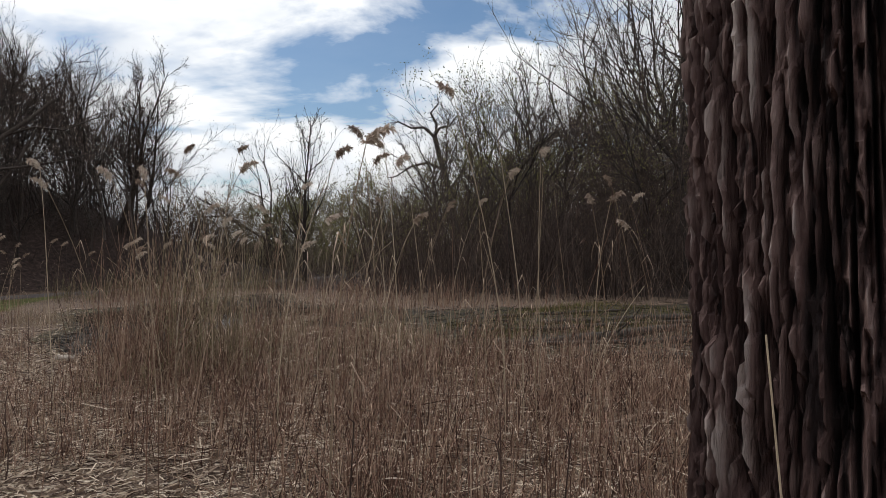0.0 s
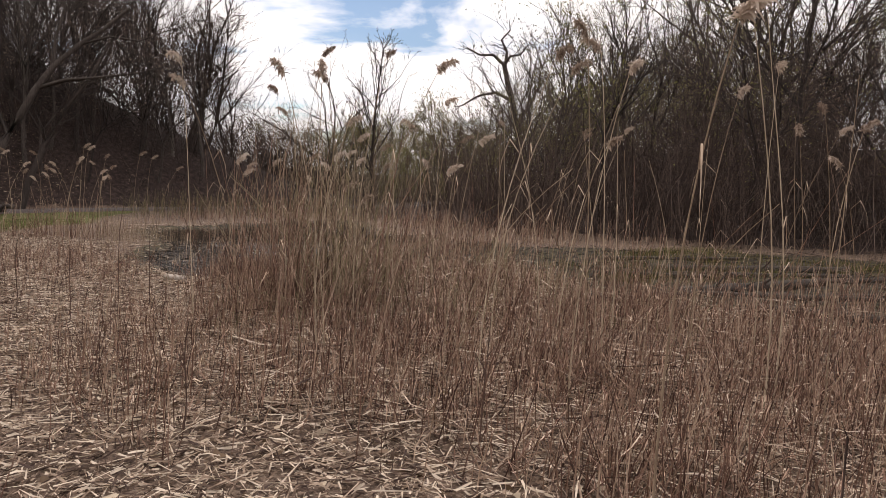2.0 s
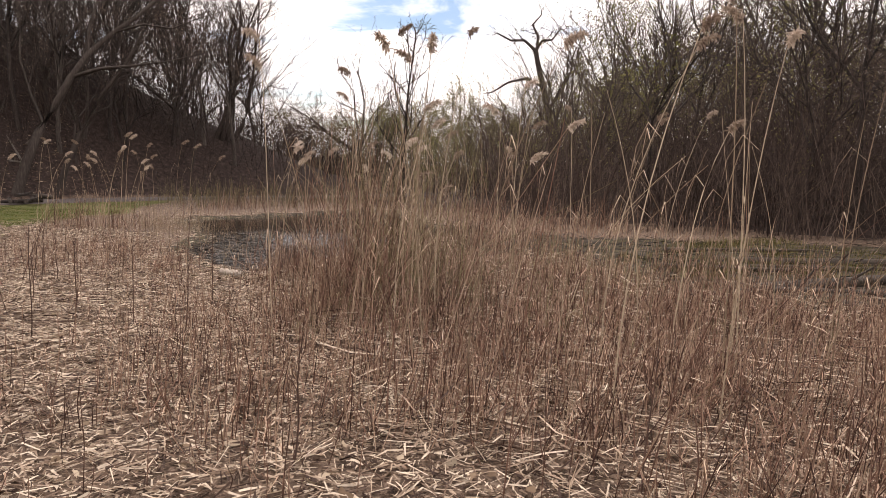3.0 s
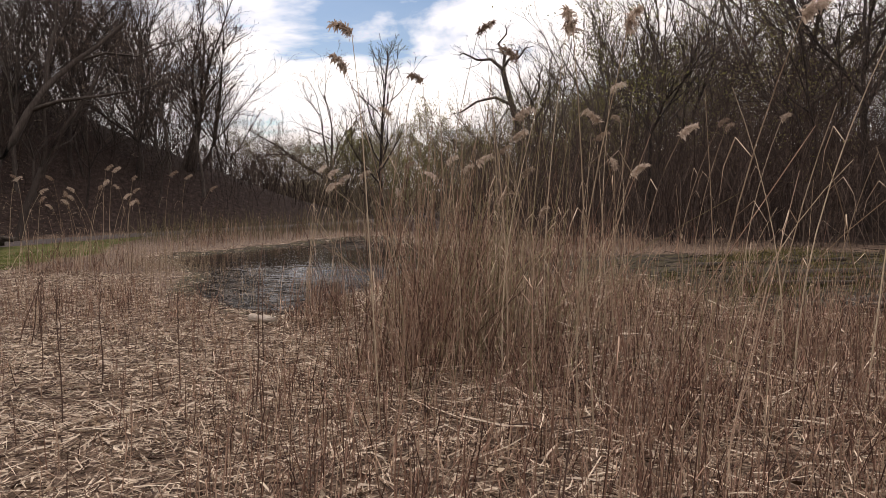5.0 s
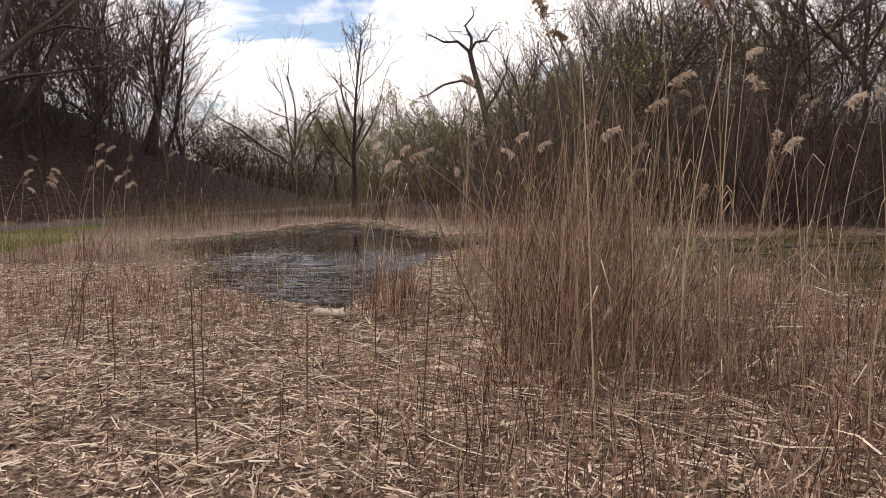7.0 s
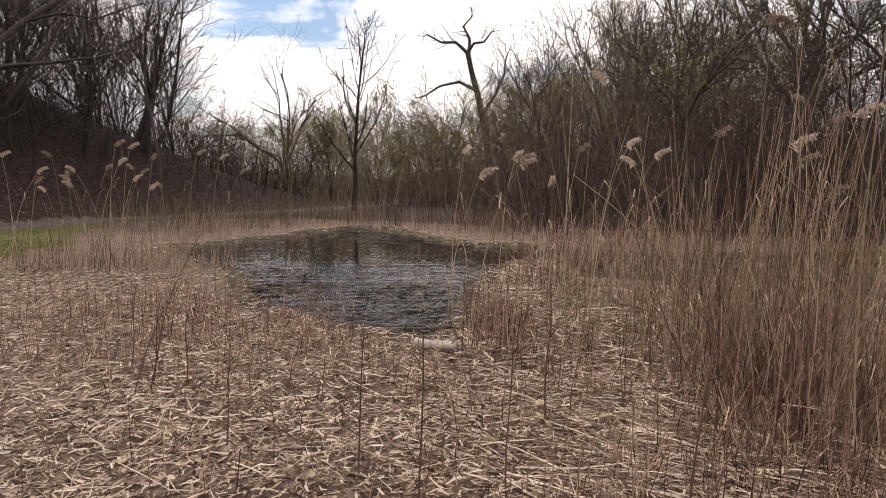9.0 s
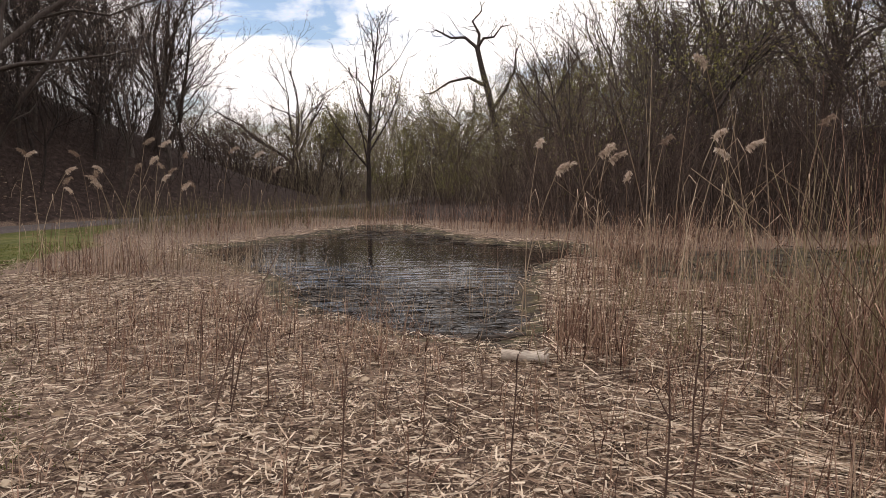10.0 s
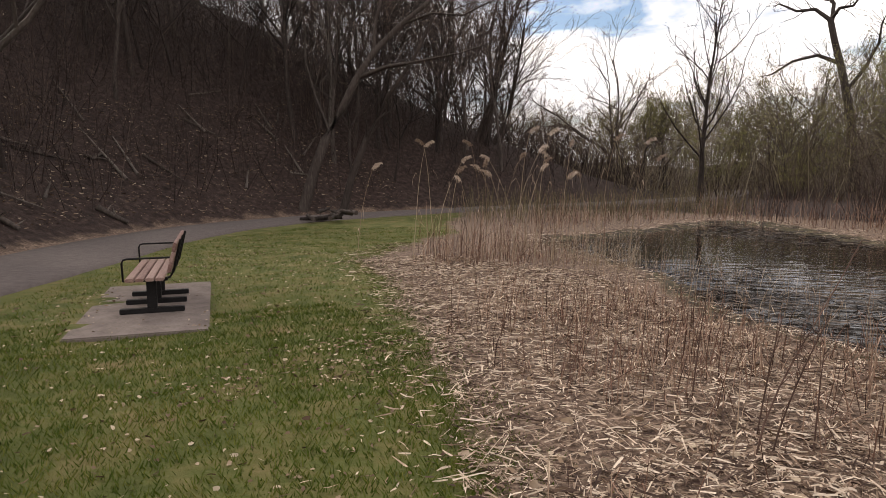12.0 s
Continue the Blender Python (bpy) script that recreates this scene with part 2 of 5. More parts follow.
def ground_material():
    m = bpy.data.materials.new("wetland_ground")
    m.use_nodes = True
    n, l = m.node_tree.nodes, m.node_tree.links
    b = n["Principled BSDF"]
    b.inputs["Roughness"].default_value, b.inputs["Specular IOR Level"].default_value = 0.9, 0.2
    tc = n.new("ShaderNodeTexCoord")

    def noise_ramp(scale, stops, detail=8.0):
        t = n.new("ShaderNodeTexNoise")
        t.inputs["Scale"].default_value, t.inputs["Detail"].default_value, t.inputs["Roughness"].default_value = scale, detail, 0.65
        l.new(tc.outputs["Object"], t.inputs["Vector"])
        r = n.new("ShaderNodeValToRGB")
        while len(r.color_ramp.elements) < len(stops):
            r.color_ramp.elements.new(0.5)
        for e, (p, c) in zip(r.color_ramp.elements, stops):
            e.position, e.color = p, (*c, 1)
        l.new(t.outputs["Fac"], r.inputs[0])
        return r.outputs[0], t.outputs["Fac"]

    litter, f1 = noise_ramp(20, ((0.34, (0.044, 0.029, 0.021)), (0.50, (0.140, 0.095, 0.070)), (0.66, (0.32, 0.238, 0.180))))
    turf, _ = noise_ramp(2.2, ((0.3, (0.046, 0.058, 0.013)), (0.47, (0.080, 0.090, 0.022)), (0.6, (0.130, 0.112, 0.042)), (0.75, (0.18, 0.122, 0.068))))
    leaves, _ = noise_ramp(5, ((0.34, (0.016, 0.010, 0.008)), (0.52, (0.038, 0.024, 0.020)), (0.66, (0.078, 0.052, 0.043)), (0.82, (0.19, 0.14, 0.118))))
    mud, _ = noise_ramp(4, ((0.3, (0.016, 0.012, 0.009)), (0.46, (0.042, 0.032, 0.023)), (0.56, (0.066, 0.056, 0.028)), (0.72, (0.11, 0.09, 0.055))))
    edge = n.new("ShaderNodeTexNoise")
    edge.inputs["Scale"].default_value, edge.inputs["Detail"].default_value = 1.6, 8.0
    l.new(tc.outputs["Object"], edge.inputs["Vector"])
    at = n.new("ShaderNodeAttribute")
    at.attribute_name = "zone"
    sp = n.new("ShaderNodeSeparateColor")
    l.new(at.outputs["Color"], sp.inputs[0])
    col = litter
    for channel, colour in (("Red", turf), ("Green", leaves), ("Blue", mud)):
        s = n.new("ShaderNodeMath")
        s.operation = "ADD"
        l.new(sp.outputs[channel], s.inputs[0])
        l.new(edge.outputs["Fac"], s.inputs[1])
        mr = n.new("ShaderNodeMapRange")
        mr.inputs["From Min"].default_value, mr.inputs["From Max"].default_value = 0.88, 1.12
        l.new(s.outputs[0], mr.inputs["Value"])
        mx = n.new("ShaderNodeMix")
        mx.data_type = "RGBA"
        l.new(mr.outputs[0], mx.inputs["Factor"])
        l.new(col, mx.inputs["A"])
        l.new(colour, mx.inputs["B"])
        col = mx.outputs["Result"]
    l.new(col, b.inputs["Base Color"])
    bp = n.new("ShaderNodeBump")
    bp.inputs["Strength"].default_value, bp.inputs["Distance"].default_value = 0.7, 0.05
    l.new(f1, bp.inputs["Height"])
    l.new(bp.outputs[0], b.inputs["Normal"])
    return m


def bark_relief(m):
    """Colour paler on the raised plates and darker on the furrow floors, by the bark's own relief."""
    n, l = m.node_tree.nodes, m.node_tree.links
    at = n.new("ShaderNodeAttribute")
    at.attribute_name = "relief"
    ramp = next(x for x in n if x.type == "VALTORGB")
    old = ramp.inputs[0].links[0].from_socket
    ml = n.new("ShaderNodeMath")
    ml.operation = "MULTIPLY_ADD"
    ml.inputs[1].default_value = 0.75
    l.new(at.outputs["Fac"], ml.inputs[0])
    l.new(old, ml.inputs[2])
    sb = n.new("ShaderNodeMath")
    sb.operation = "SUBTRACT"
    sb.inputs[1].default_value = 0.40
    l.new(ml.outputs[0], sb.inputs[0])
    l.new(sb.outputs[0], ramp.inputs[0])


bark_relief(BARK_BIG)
GROUND = ground_material()

# ---------------------------------------------------------------- mesh helpers
RNG = np.random.default_rng(11)


def mesh_of(name, verts, faces, mat, smooth=True):
    """A mesh from arrays of vertices and of equal-sided faces."""
    verts, faces = np.asarray(verts, np.float32), np.asarray(faces, np.int32)
    me = bpy.data.meshes.new(name)
    sides = faces.shape[1]
    me.vertices.add(len(verts))
    me.vertices.foreach_set("co", verts.ravel())
    me.loops.add(faces.size)
    me.loops.foreach_set("vertex_index", faces.ravel())
    me.polygons.add(len(faces))
    me.polygons.foreach_set("loop_start", np.arange(0, faces.size, sides, dtype=np.int32))
    me.polygons.foreach_set("use_smooth", np.full(len(faces), smooth))
    me.materials.append(mat)
    me.update(calc_edges=True)
    me.validate()
    return me


def mesh_part(name, verts, faces, mat, parent=None, label="", smooth=True):
    ob = new(name, mesh_of(name, verts, faces, mat, smooth))
    ob.parent = parent
    return tagged(ob, label)


def part(name, bm, mat, parent, label=""):
    me = bpy.data.meshes.new(name)
    bm.to_mesh(me)
    bm.free()
    me.materials.append(mat)
    ob = new(name, me)
    ob.parent = parent
    return tagged(ob, label)


def tubes(lines, radii, sides):
    """Tapered tubes along n lines of k points each: (n, k, 3) and (n, k)."""
    lines, radii = np.asarray(lines, float), np.asarray(radii, float)
    n, k, _ = lines.shape
    tangent = np.gradient(lines, axis=1)
    tangent /= np.linalg.norm(tangent, axis=2, keepdims=True) + 1e-9
    ref = np.where(np.abs(tangent[..., 2:3]) > 0.9, np.array([1.0, 0, 0]), np.array([0, 0, 1.0]))
    u = np.cross(tangent, ref)
    u /= np.linalg.norm(u, axis=2, keepdims=True) + 1e-9
    w = np.cross(tangent, u)
    a = np.arange(sides) * 2 * np.pi / sides
    ring = lines[:, :, None, :] + radii[:, :, None, None] * (np.cos(a)[:, None] * u[:, :, None, :] + np.sin(a)[:, None] * w[:, :, None, :])
    verts = ring.reshape(-1, 3)
    i, j, s = np.meshgrid(np.arange(n), np.arange(k - 1), np.arange(sides), indexing="ij")
    base = i * k * sides + j * sides
    f = np.stack([base + s, base + (s + 1) % sides, base + sides + (s + 1) % sides, base + sides + s], -1).reshape(-1, 4)
    return verts, f


def ribbons(lines, widths, across):
    """Flat strips along n lines of k points: (n, k, 3), (n, k) and the sideways directions (n, 3)."""
    n, k, _ = lines.shape
    side = across[:, None, :] * widths[:, :, None] * 0.5
    verts = np.stack([lines - side, lines + side], 2).reshape(-1, 3)
    i, j = np.meshgrid(np.arange(n), np.arange(k - 1), indexing="ij")
    b = i * k * 2 + j * 2
    return verts, np.stack([b, b + 1, b + 3, b + 2], -1).reshape(-1, 4)


def slivers(starts, ends, widths, rng):
    """Twigs as thin tapered three-cornered slivers."""
    d = ends - starts
    side = np.cross(d, rng.normal(0, 1, d.shape))
    side *= (widths / (np.linalg.norm(side, axis=1) + 1e-9))[:, None]
    v = np.stack([starts - side, starts + side, ends], 1).reshape(-1, 3)
    return v, np.arange(len(v)).reshape(-1, 3)


def joined(*sets):
    vs, fs, at = [], [], 0
    for v, f in sets:
        vs.append(v)
        fs.append(np.asarray(f) + at)
        at += len(v)
    return np.concatenate(vs), np.concatenate(fs)


def inside(poly, x, y):
    hit = np.zeros(np.shape(x), bool)
    for (ax, ay), (bx, by) in zip(poly, poly[1:] + poly[:1]):
        cross = ((ay > y) != (by > y)) & (x < (bx - ax) * (y - ay) / (by - ay + 1e-12) + ax)
        hit ^= cross
    return hit


def line_distance(line, x, y):
    """The distance to a polyline, and on which side (left is positive)."""
    best, sign = np.full(np.shape(x), 1e9), np.zeros(np.shape(x))
    for (ax, ay), (bx, by) in zip(line, line[1:]):
        dx, dy = bx - ax, by - ay
        t = np.clip(((x - ax) * dx + (y - ay) * dy) / (dx * dx + dy * dy), 0, 1)
        d = np.hypot(x - ax - t * dx, y - ay - t * dy)
        side = np.sign(dx * (y - ay) - dy * (x - ax))
        near = d < best
        best, sign = np.where(near, d, best), np.where(near, side, sign)
    return best, sign


def scatter(poly, count, rng):
    xs, ys = [p[0] for p in poly], [p[1] for p in poly]
    out = np.zeros((0, 2))
    while len(out) < count:
        p = rng.uniform((min(xs), min(ys)), (max(xs), max(ys)), (count * 2, 2))
        out = np.concatenate([out, p[inside(poly, p[:, 0], p[:, 1])]])
    return out[:count]


# ---------------------------------------------------------------- plan
FOOTPATH = [(-8.6, -30), (-9.4, -8), (-10.2, 0), (-11.2, 4.5), (-13.0, 8.6), (-14.9, 12.6), (-16.0, 16.5), (-15.7, 20.5), (-14.0, 25), (-10.6, 31), (-6.5, 36.5), (-3.5, 44), (-2.0, 60)]
POND = [(0.15, 6.1), (-0.4, 6.6), (-1.2, 7.25), (-1.7, 7.8), (-2.5, 8.9), (-3.3, 11.4), (-4.5, 13.2), (-5.8, 14.9), (-6.3, 16.8), (-5.0, 18.5), (-3.8, 21.4),
        (-2.9, 23.8), (-1.3, 23.6), (-0.4, 21.1), (0.7, 18.2), (1.6, 17.0), (3.1, 16.3), (2.8, 14.2), (1.6, 12.3), (1.15, 10.6), (0.85, 8.4), (0.55, 6.8)]
MUD = [(6.0, 5.4), (9.5, 4.4), (13, 7), (15, 12), (12, 15), (8, 14.5), (5.5, 14.6), (2.9, 15.2), (2.0, 12.4), (2.6, 10.6), (5.0, 9.6), (6, 8)]
LAWN = [(-8.0, -30), (-2.0, -6), (-2.55, 2.0), (-3.1, 3.9), (-3.85, 5.0), (-4.75, 6.5), (-6.2, 8.8), (-8.2, 11.4), (-8.7, 14.4), (-8.6, 17), (-10.2, 20), (-11.2, 24),
        (-12.2, 26.2), (-15, 24), (-16.5, 19), (-16.3, 15), (-13.5, 9), (-11, 4), (-9.8, -5), (-9, -30)]


def bumps(x, y):
    return (0.018 * np.sin(2.1 * x + 1.3 * y) + 0.014 * np.sin(3.7 * y - 2.2 * x + 1) + 0.010 * np.sin(7.3 * x + 4.1) * np.sin(6.1 * y)
            + 0.008 * np.sin(13.1 * x - 9 * y))


def height(x, y):
    x, y = np.asarray(x, float), np.asarray(y, float)
    d, side = line_distance(FOOTPATH, x, y)
    up = np.where(side > 0, np.maximum(d - 1.7, 0), 0)
    ease = np.clip((54 - y) / 22, 0, 1)
    hill = 16 * (1 - np.exp(-(0.42 * up + 0.030 * up * up) / 16 * 1.25)) * ease * ease * (3 - 2 * ease)
    right = np.maximum(0.60 * x + y * 0.80 - 22, 0)
    right = 8.0 * (1 - np.exp(-right * 0.20 / 8.0)) * np.clip((x - 5) / 10, 0, 1)
    far = (3.6 + 0.9 * np.sin(x * 0.09) + 0.5 * np.sin(x * 0.23 + 1)) * (1 - np.exp(-np.maximum(y - 66, 0) * 0.03))
    z = np.maximum(np.maximum(hill, right), far) + bumps(x, y) * np.where(d < 2.0, 0.2, 1.0)
    dist, _ = line_distance(POND + POND[:1], x, y)
    sink = np.where(inside(POND, x, y), -np.minimum(dist * 0.22, 0.34), 0)
    bank = np.where(inside(MUD, x, y), -0.02, 0)
    return z + sink + bank


def stretch_axis(lo, hi, step, reach):
    core = np.arange(lo, hi + step / 2, step)
    out, s, p = [], step, 0.0
    while p < reach:
        s = min(s * 1.13, 60)
        p += s
        out.append(p)
    out = np.array(out)
    return np.concatenate([lo - out[::-1], core, hi + out])


def build_ground():
    gx, gy = stretch_axis(-18, 12, 0.24, 700), stretch_axis(-5, 27, 0.24, 700)
    x, y = np.meshgrid(gx, gy)
    x, y = x.ravel(), y.ravel()
    z = height(x, y)
    nx = len(gx)
    i, j = np.meshgrid(np.arange(nx - 1), np.arange(len(gy) - 1))
    b = (j * nx + i).ravel()
    ob = mesh_part("ground", np.stack([x, y, z], 1), np.stack([b, b + 1, b + nx + 1, b + nx], 1), GROUND)
    tagged(ob, "wetland ground of straw litter, lawn, leaf mould and mud", "ground", kind="structure")
    zone = np.zeros((len(x), 4), np.float32)
    d, side = line_distance(FOOTPATH, x, y)
    ld, _ = line_distance(LAWN + LAWN[:1], x, y)
    zone[:, 0] = np.clip(0.5 + np.where(inside(LAWN, x, y), ld, -ld) * 0.9, 0, 1)
    right = 0.55 * x + 0.83 * y
    zone[:, 1] = np.clip(np.maximum.reduce([np.where(side > 0, (d - 1.2) * 0.8, 0), (right - 19.5) * 0.3, (y - 27) * 0.25]), 0, 1)
    pd, _ = line_distance(POND + POND[:1], x, y)
    md, _ = line_distance(MUD + MUD[:1], x, y)
    zone[:, 2] = np.clip(np.maximum(np.where(inside(POND, x, y), 0.6 + pd * 2, 0.45 - pd * 0.9), np.where(inside(MUD, x, y), 0.45 + md, 0.4 - md)), 0, 1)
    zone[:, 3] = 1
    at = ob.data.attributes.new("zone", "FLOAT_COLOR", "POINT")
    at.data.foreach_set("color", zone.ravel())


build_ground()


def build_water():
    gx, gy = np.linspace(-7, 14.5, 3), np.linspace(5, 24.5, 3)
    x, y = np.meshgrid(gx, gy)
    i, j = np.meshgrid(np.arange(2), np.arange(2))
    b = (j * 3 + i).ravel()
    ob = mesh_part("water", np.stack([x.ravel(), y.ravel(), np.full(9, -0.075)], 1), np.stack([b, b + 1, b + 4, b + 3], 1), WATER)
    tagged(ob, "still dark pond water reflecting the bare trees", "water", kind="structure")


build_water()


def build_footpath():
    pts = np.array(FOOTPATH, float)
    seg = np.concatenate([[0], np.cumsum(np.hypot(*np.diff(pts, axis=0).T))])
    s = np.arange(0, seg[-1], 0.5)
    c = np.stack([np.interp(s, seg, pts[:, 0]), np.interp(s, seg, pts[:, 1])], 1)
    for _ in range(6):
        c[1:-1] = (c[:-2] + 2 * c[1:-1] + c[2:]) / 4
    t = np.gradient(c, axis=0)
    t /= np.linalg.norm(t, axis=1, keepdims=True)
    nrm = np.stack([-t[:, 1], t[:, 0]], 1)
    offs = np.array([-1.35, -1.3, -0.6, 0, 0.6, 1.3, 1.35])
    drop = np.array([-0.09, 0.0, 0.022, 0.03, 0.022, 0.0, -0.09])
    wob = 0.07 * np.sin(s * 1.7) + 0.05 * np.sin(s * 4.1)
    xy = c[:, None, :] + nrm[:, None, :] * (offs[None, :, None] * (1 + 0.05 * wob[:, None, None]))
    z = 0.035 + drop[None, :] + np.maximum(height(c[:, 0], c[:, 1]), 0)[:, None] * 1.0
    v = np.concatenate([xy, z[..., None]], 2).reshape(-1, 3)
    i, j = np.meshgrid(np.arange(len(s) - 1), np.arange(6), indexing="ij")
    b = (i * 7 + j).ravel()
    ob = mesh_part("footpath", v, np.stack([b + 1, b, b + 7, b + 8], 1), ASPHALT)
    tagged(ob, "grey asphalt footpath curving along the wooded slope", "path", kind="structure")


build_footpath()

# ---------------------------------------------------------------- trees


def bend(p, d, length, k, rng, wander, lift):
    """A wandering line of k points from p along d."""
    out, d = [np.array(p, float)], np.array(d, float)
    for _ in range(k - 1):
        d = d + rng.normal(0, wander, 3) + np.array([0, 0, lift])
        d /= np.linalg.norm(d)
        out.append(out[-1] + d * length / (k - 1))
    return np.array(out)


def along(line, t):
    f = t * (len(line) - 1)
    i = min(int(f), len(line) - 2)
    d = line[i + 1] - line[i]
    return line[i] + (f - i) * d, d / (np.linalg.norm(d) + 1e-9)


def off(d, angle, rng):
    """A direction at an angle from d, turned at random round it."""
    a = rng.normal(0, 1, 3)
    a -= d * a.dot(d)
    a /= np.linalg.norm(a)
    return d * math.cos(angle) + a * math.sin(angle)


class Wood:
    """Limbs and twigs grown on given lines."""

    def __init__(self, seed):
        self.rng = np.random.default_rng(seed)
        self.big, self.limbs, self.twigs, self.tips = [], [], [], []

    def limb(self, line, r0, r1, level=1):
        (self.big if level == 0 else self.limbs).append((line, np.linspace(r0, r1, len(line)) if level else r0 + (r1 - r0) * np.linspace(0, 1, len(line)) ** 0.85))

    def twig(self, p, d, length, r):
        """A twig with finer twigs of its own."""
        end = p + d * length
        self.twigs.append((p, end, r))
        self.tips.append(end)
        for u in (0.3, 0.5, 0.7, 0.85):
            q = p + d * length * u
            e = off(d, self.rng.uniform(0.4, 0.9), self.rng)
            self.twigs.append((q, q + (e + np.array([0, 0, 0.15])) * length * self.rng.uniform(0.25, 0.55), r * 0.7))
            self.tips.append(self.twigs[-1][1])

    def dress(self, line, r, length, count, lo=0.25, angle=0.8, sub=4, lift=0.05, fine=0.004, taper=0.65):
        """Branches along a line, each with twigs."""
        rng = self.rng
        for t in np.linspace(lo, 0.98, count):
            t = min(0.99, t + rng.uniform(-0.04, 0.04))
            p, d = along(line, t)
            ln = length * (1 - taper * (t - lo) / (1 - lo)) * rng.uniform(0.6, 1.2)
            b = bend(p, off(d, angle * rng.uniform(0.7, 1.25), rng), ln, 3, rng, 0.17, lift)
            rb = max(r * (1 - 0.75 * t), fine * 1.6) * rng.uniform(0.35, 0.6)
            self.limbs.append((b, np.linspace(rb, fine * 0.9, 3)))
            for u in np.linspace(0.25, 1.0, sub):
                q, e = along(b, min(0.99, u))
                self.twig(q, off(e, rng.uniform(0.35, 0.95), rng), ln * rng.uniform(0.25, 0.5), fine)
                if sub > 4:
                    self.twig(q, off(e, rng.uniform(0.35, 0.95), rng), ln * rng.uniform(0.2, 0.4), fine * 0.8)

    def build(self, name, label, bark, leaves=None, leaf_size=0.05, leaf_share=0.0, category="tree", sides=7, twigs=None):
        root = new(name)
        tagged(root, label, category)
        wood = []
        for group, sd in ((self.big, sides), (self.limbs, 3)):
            by = {}
            for line, r in group:
                by.setdefault(len(line), []).append((line, r))
            wood += [tubes(np.array([a for a, _ in v]), np.array([b for _, b in v]), sd) for v in by.values()]
        mesh_part("trunk" if self.big else "woody_base", *joined(*wood), bark, root)
        a, b, r = (np.array([q[k] for q in self.twigs]) for k in range(3))
        crown = mesh_part("crown", *slivers(a, b, r, self.rng), twigs or TWIG, root, smooth=False)
        tagged(crown, kind="stuff")
        if leaves is not None and leaf_share:
            tips = np.array(self.tips)
            rng = self.rng
            n = int(1500 * leaf_share)
            c = tips[rng.integers(0, len(tips), n)] + rng.normal(0, leaf_size * 1.2, (n, 3))
            ln = leaf_size * rng.uniform(0.6, 1.4, (n, 1))
            way = rng.normal(0, 1, (n, 3))
            tagged(mesh_part("foliage", *slivers(c, c + way / np.linalg.norm(way, axis=1, keepdims=True) * ln, ln[:, 0] * 0.3, rng), leaves, root, smooth=False), kind="stuff")
        return root


def straight_tree(seed, tall, r, first, spread, count, sub=4, lift=0.10, angle=0.85, fine=0.010, lean=(0, 0)):
    w = Wood(seed)
    trunk = bend((0, 0, -0.1), (lean[0], lean[1], 1), tall, 12, w.rng, 0.035, 0.03)
    w.limb(trunk, r, r * 0.07, 0)
    for t in np.linspace(first, 0.93, count):
        p, d = along(trunk, min(0.97, t + w.rng.uniform(-0.02, 0.02)))
        ln = spread * (1.05 - 0.75 * (t - first) / (1 - first)) * w.rng.uniform(0.7, 1.2)
        line = bend(p, off(d, angle * w.rng.uniform(0.8, 1.15), w.rng), ln, 6, w.rng, 0.12, lift)
        w.limb(line, r * 0.36 * (1.1 - 0.7 * t), fine)
        w.dress(line, r * 0.3, ln * 0.42, 6, 0.25, 0.75, sub, 0.06, fine)
    return w


def spreading_tree(seed, tall, r, fork, arms, spread, kids=(6, 5), fine=0.010, lean=(0, 0), lift=0.05, wander=0.16, leader=True, twigs=4):
    """A trunk whose limbs part, bend and part again into a rounded crown of fine twigs."""
    w = Wood(seed)
    rng = w.rng
    trunk = bend((0, 0, -0.1), (lean[0], lean[1], 1), tall * (0.78 if leader else fork), 8, rng, 0.06, 0.02)
    w.limb(trunk, r, r * (0.22 if leader else 0.7), 0)

    def grow(p, d, length, rad, depth):
        line = bend(p, d, length, 6 if depth == 2 else 4, rng, wander, lift)
        w.limb(line, rad, max(rad * 0.3, fine))
        if depth == 0:
            for u in np.linspace(0.25, 0.99, twigs):
                q, e = along(line, u)
                w.twig(q, off(e, rng.uniform(0.3, 0.9), rng), length * rng.uniform(0.35, 0.65), fine * 0.8)
            return
        for t in np.linspace(0.3, 0.99, kids[2 - depth]):
            q, e = along(line, min(0.99, t + rng.uniform(-0.05, 0.05)))
            grow(q, off(e, rng.uniform(0.4, 0.95) * (1.1 - 0.5 * t), rng), length * rng.uniform(0.42, 0.66) * (1.15 - 0.4 * t), max(rad * (0.62 - 0.3 * t), fine * 1.2), depth - 1)

    turn = rng.uniform(0, 6.28)
    for i in range(arms):
        t = fork / 0.78 + (1 - fork / 0.78) * (i / arms) ** 1.2 if leader else 0.97
        p, _ = along(trunk, min(0.98, t))
        a = turn + i * 2.4 + rng.uniform(-0.4, 0.4)
        out = spread * (1.15 - 0.6 * i / arms if leader else rng.uniform(0.6, 1.2))
        d = np.array([math.cos(a) * out, math.sin(a) * out, 1.0])
        grow(p, d / np.linalg.norm(d), tall * (1 - t * 0.78 if leader else 1 - fork) * rng.uniform(0.72, 0.95), r * (0.55 if leader else 0.6), 2)
    return w


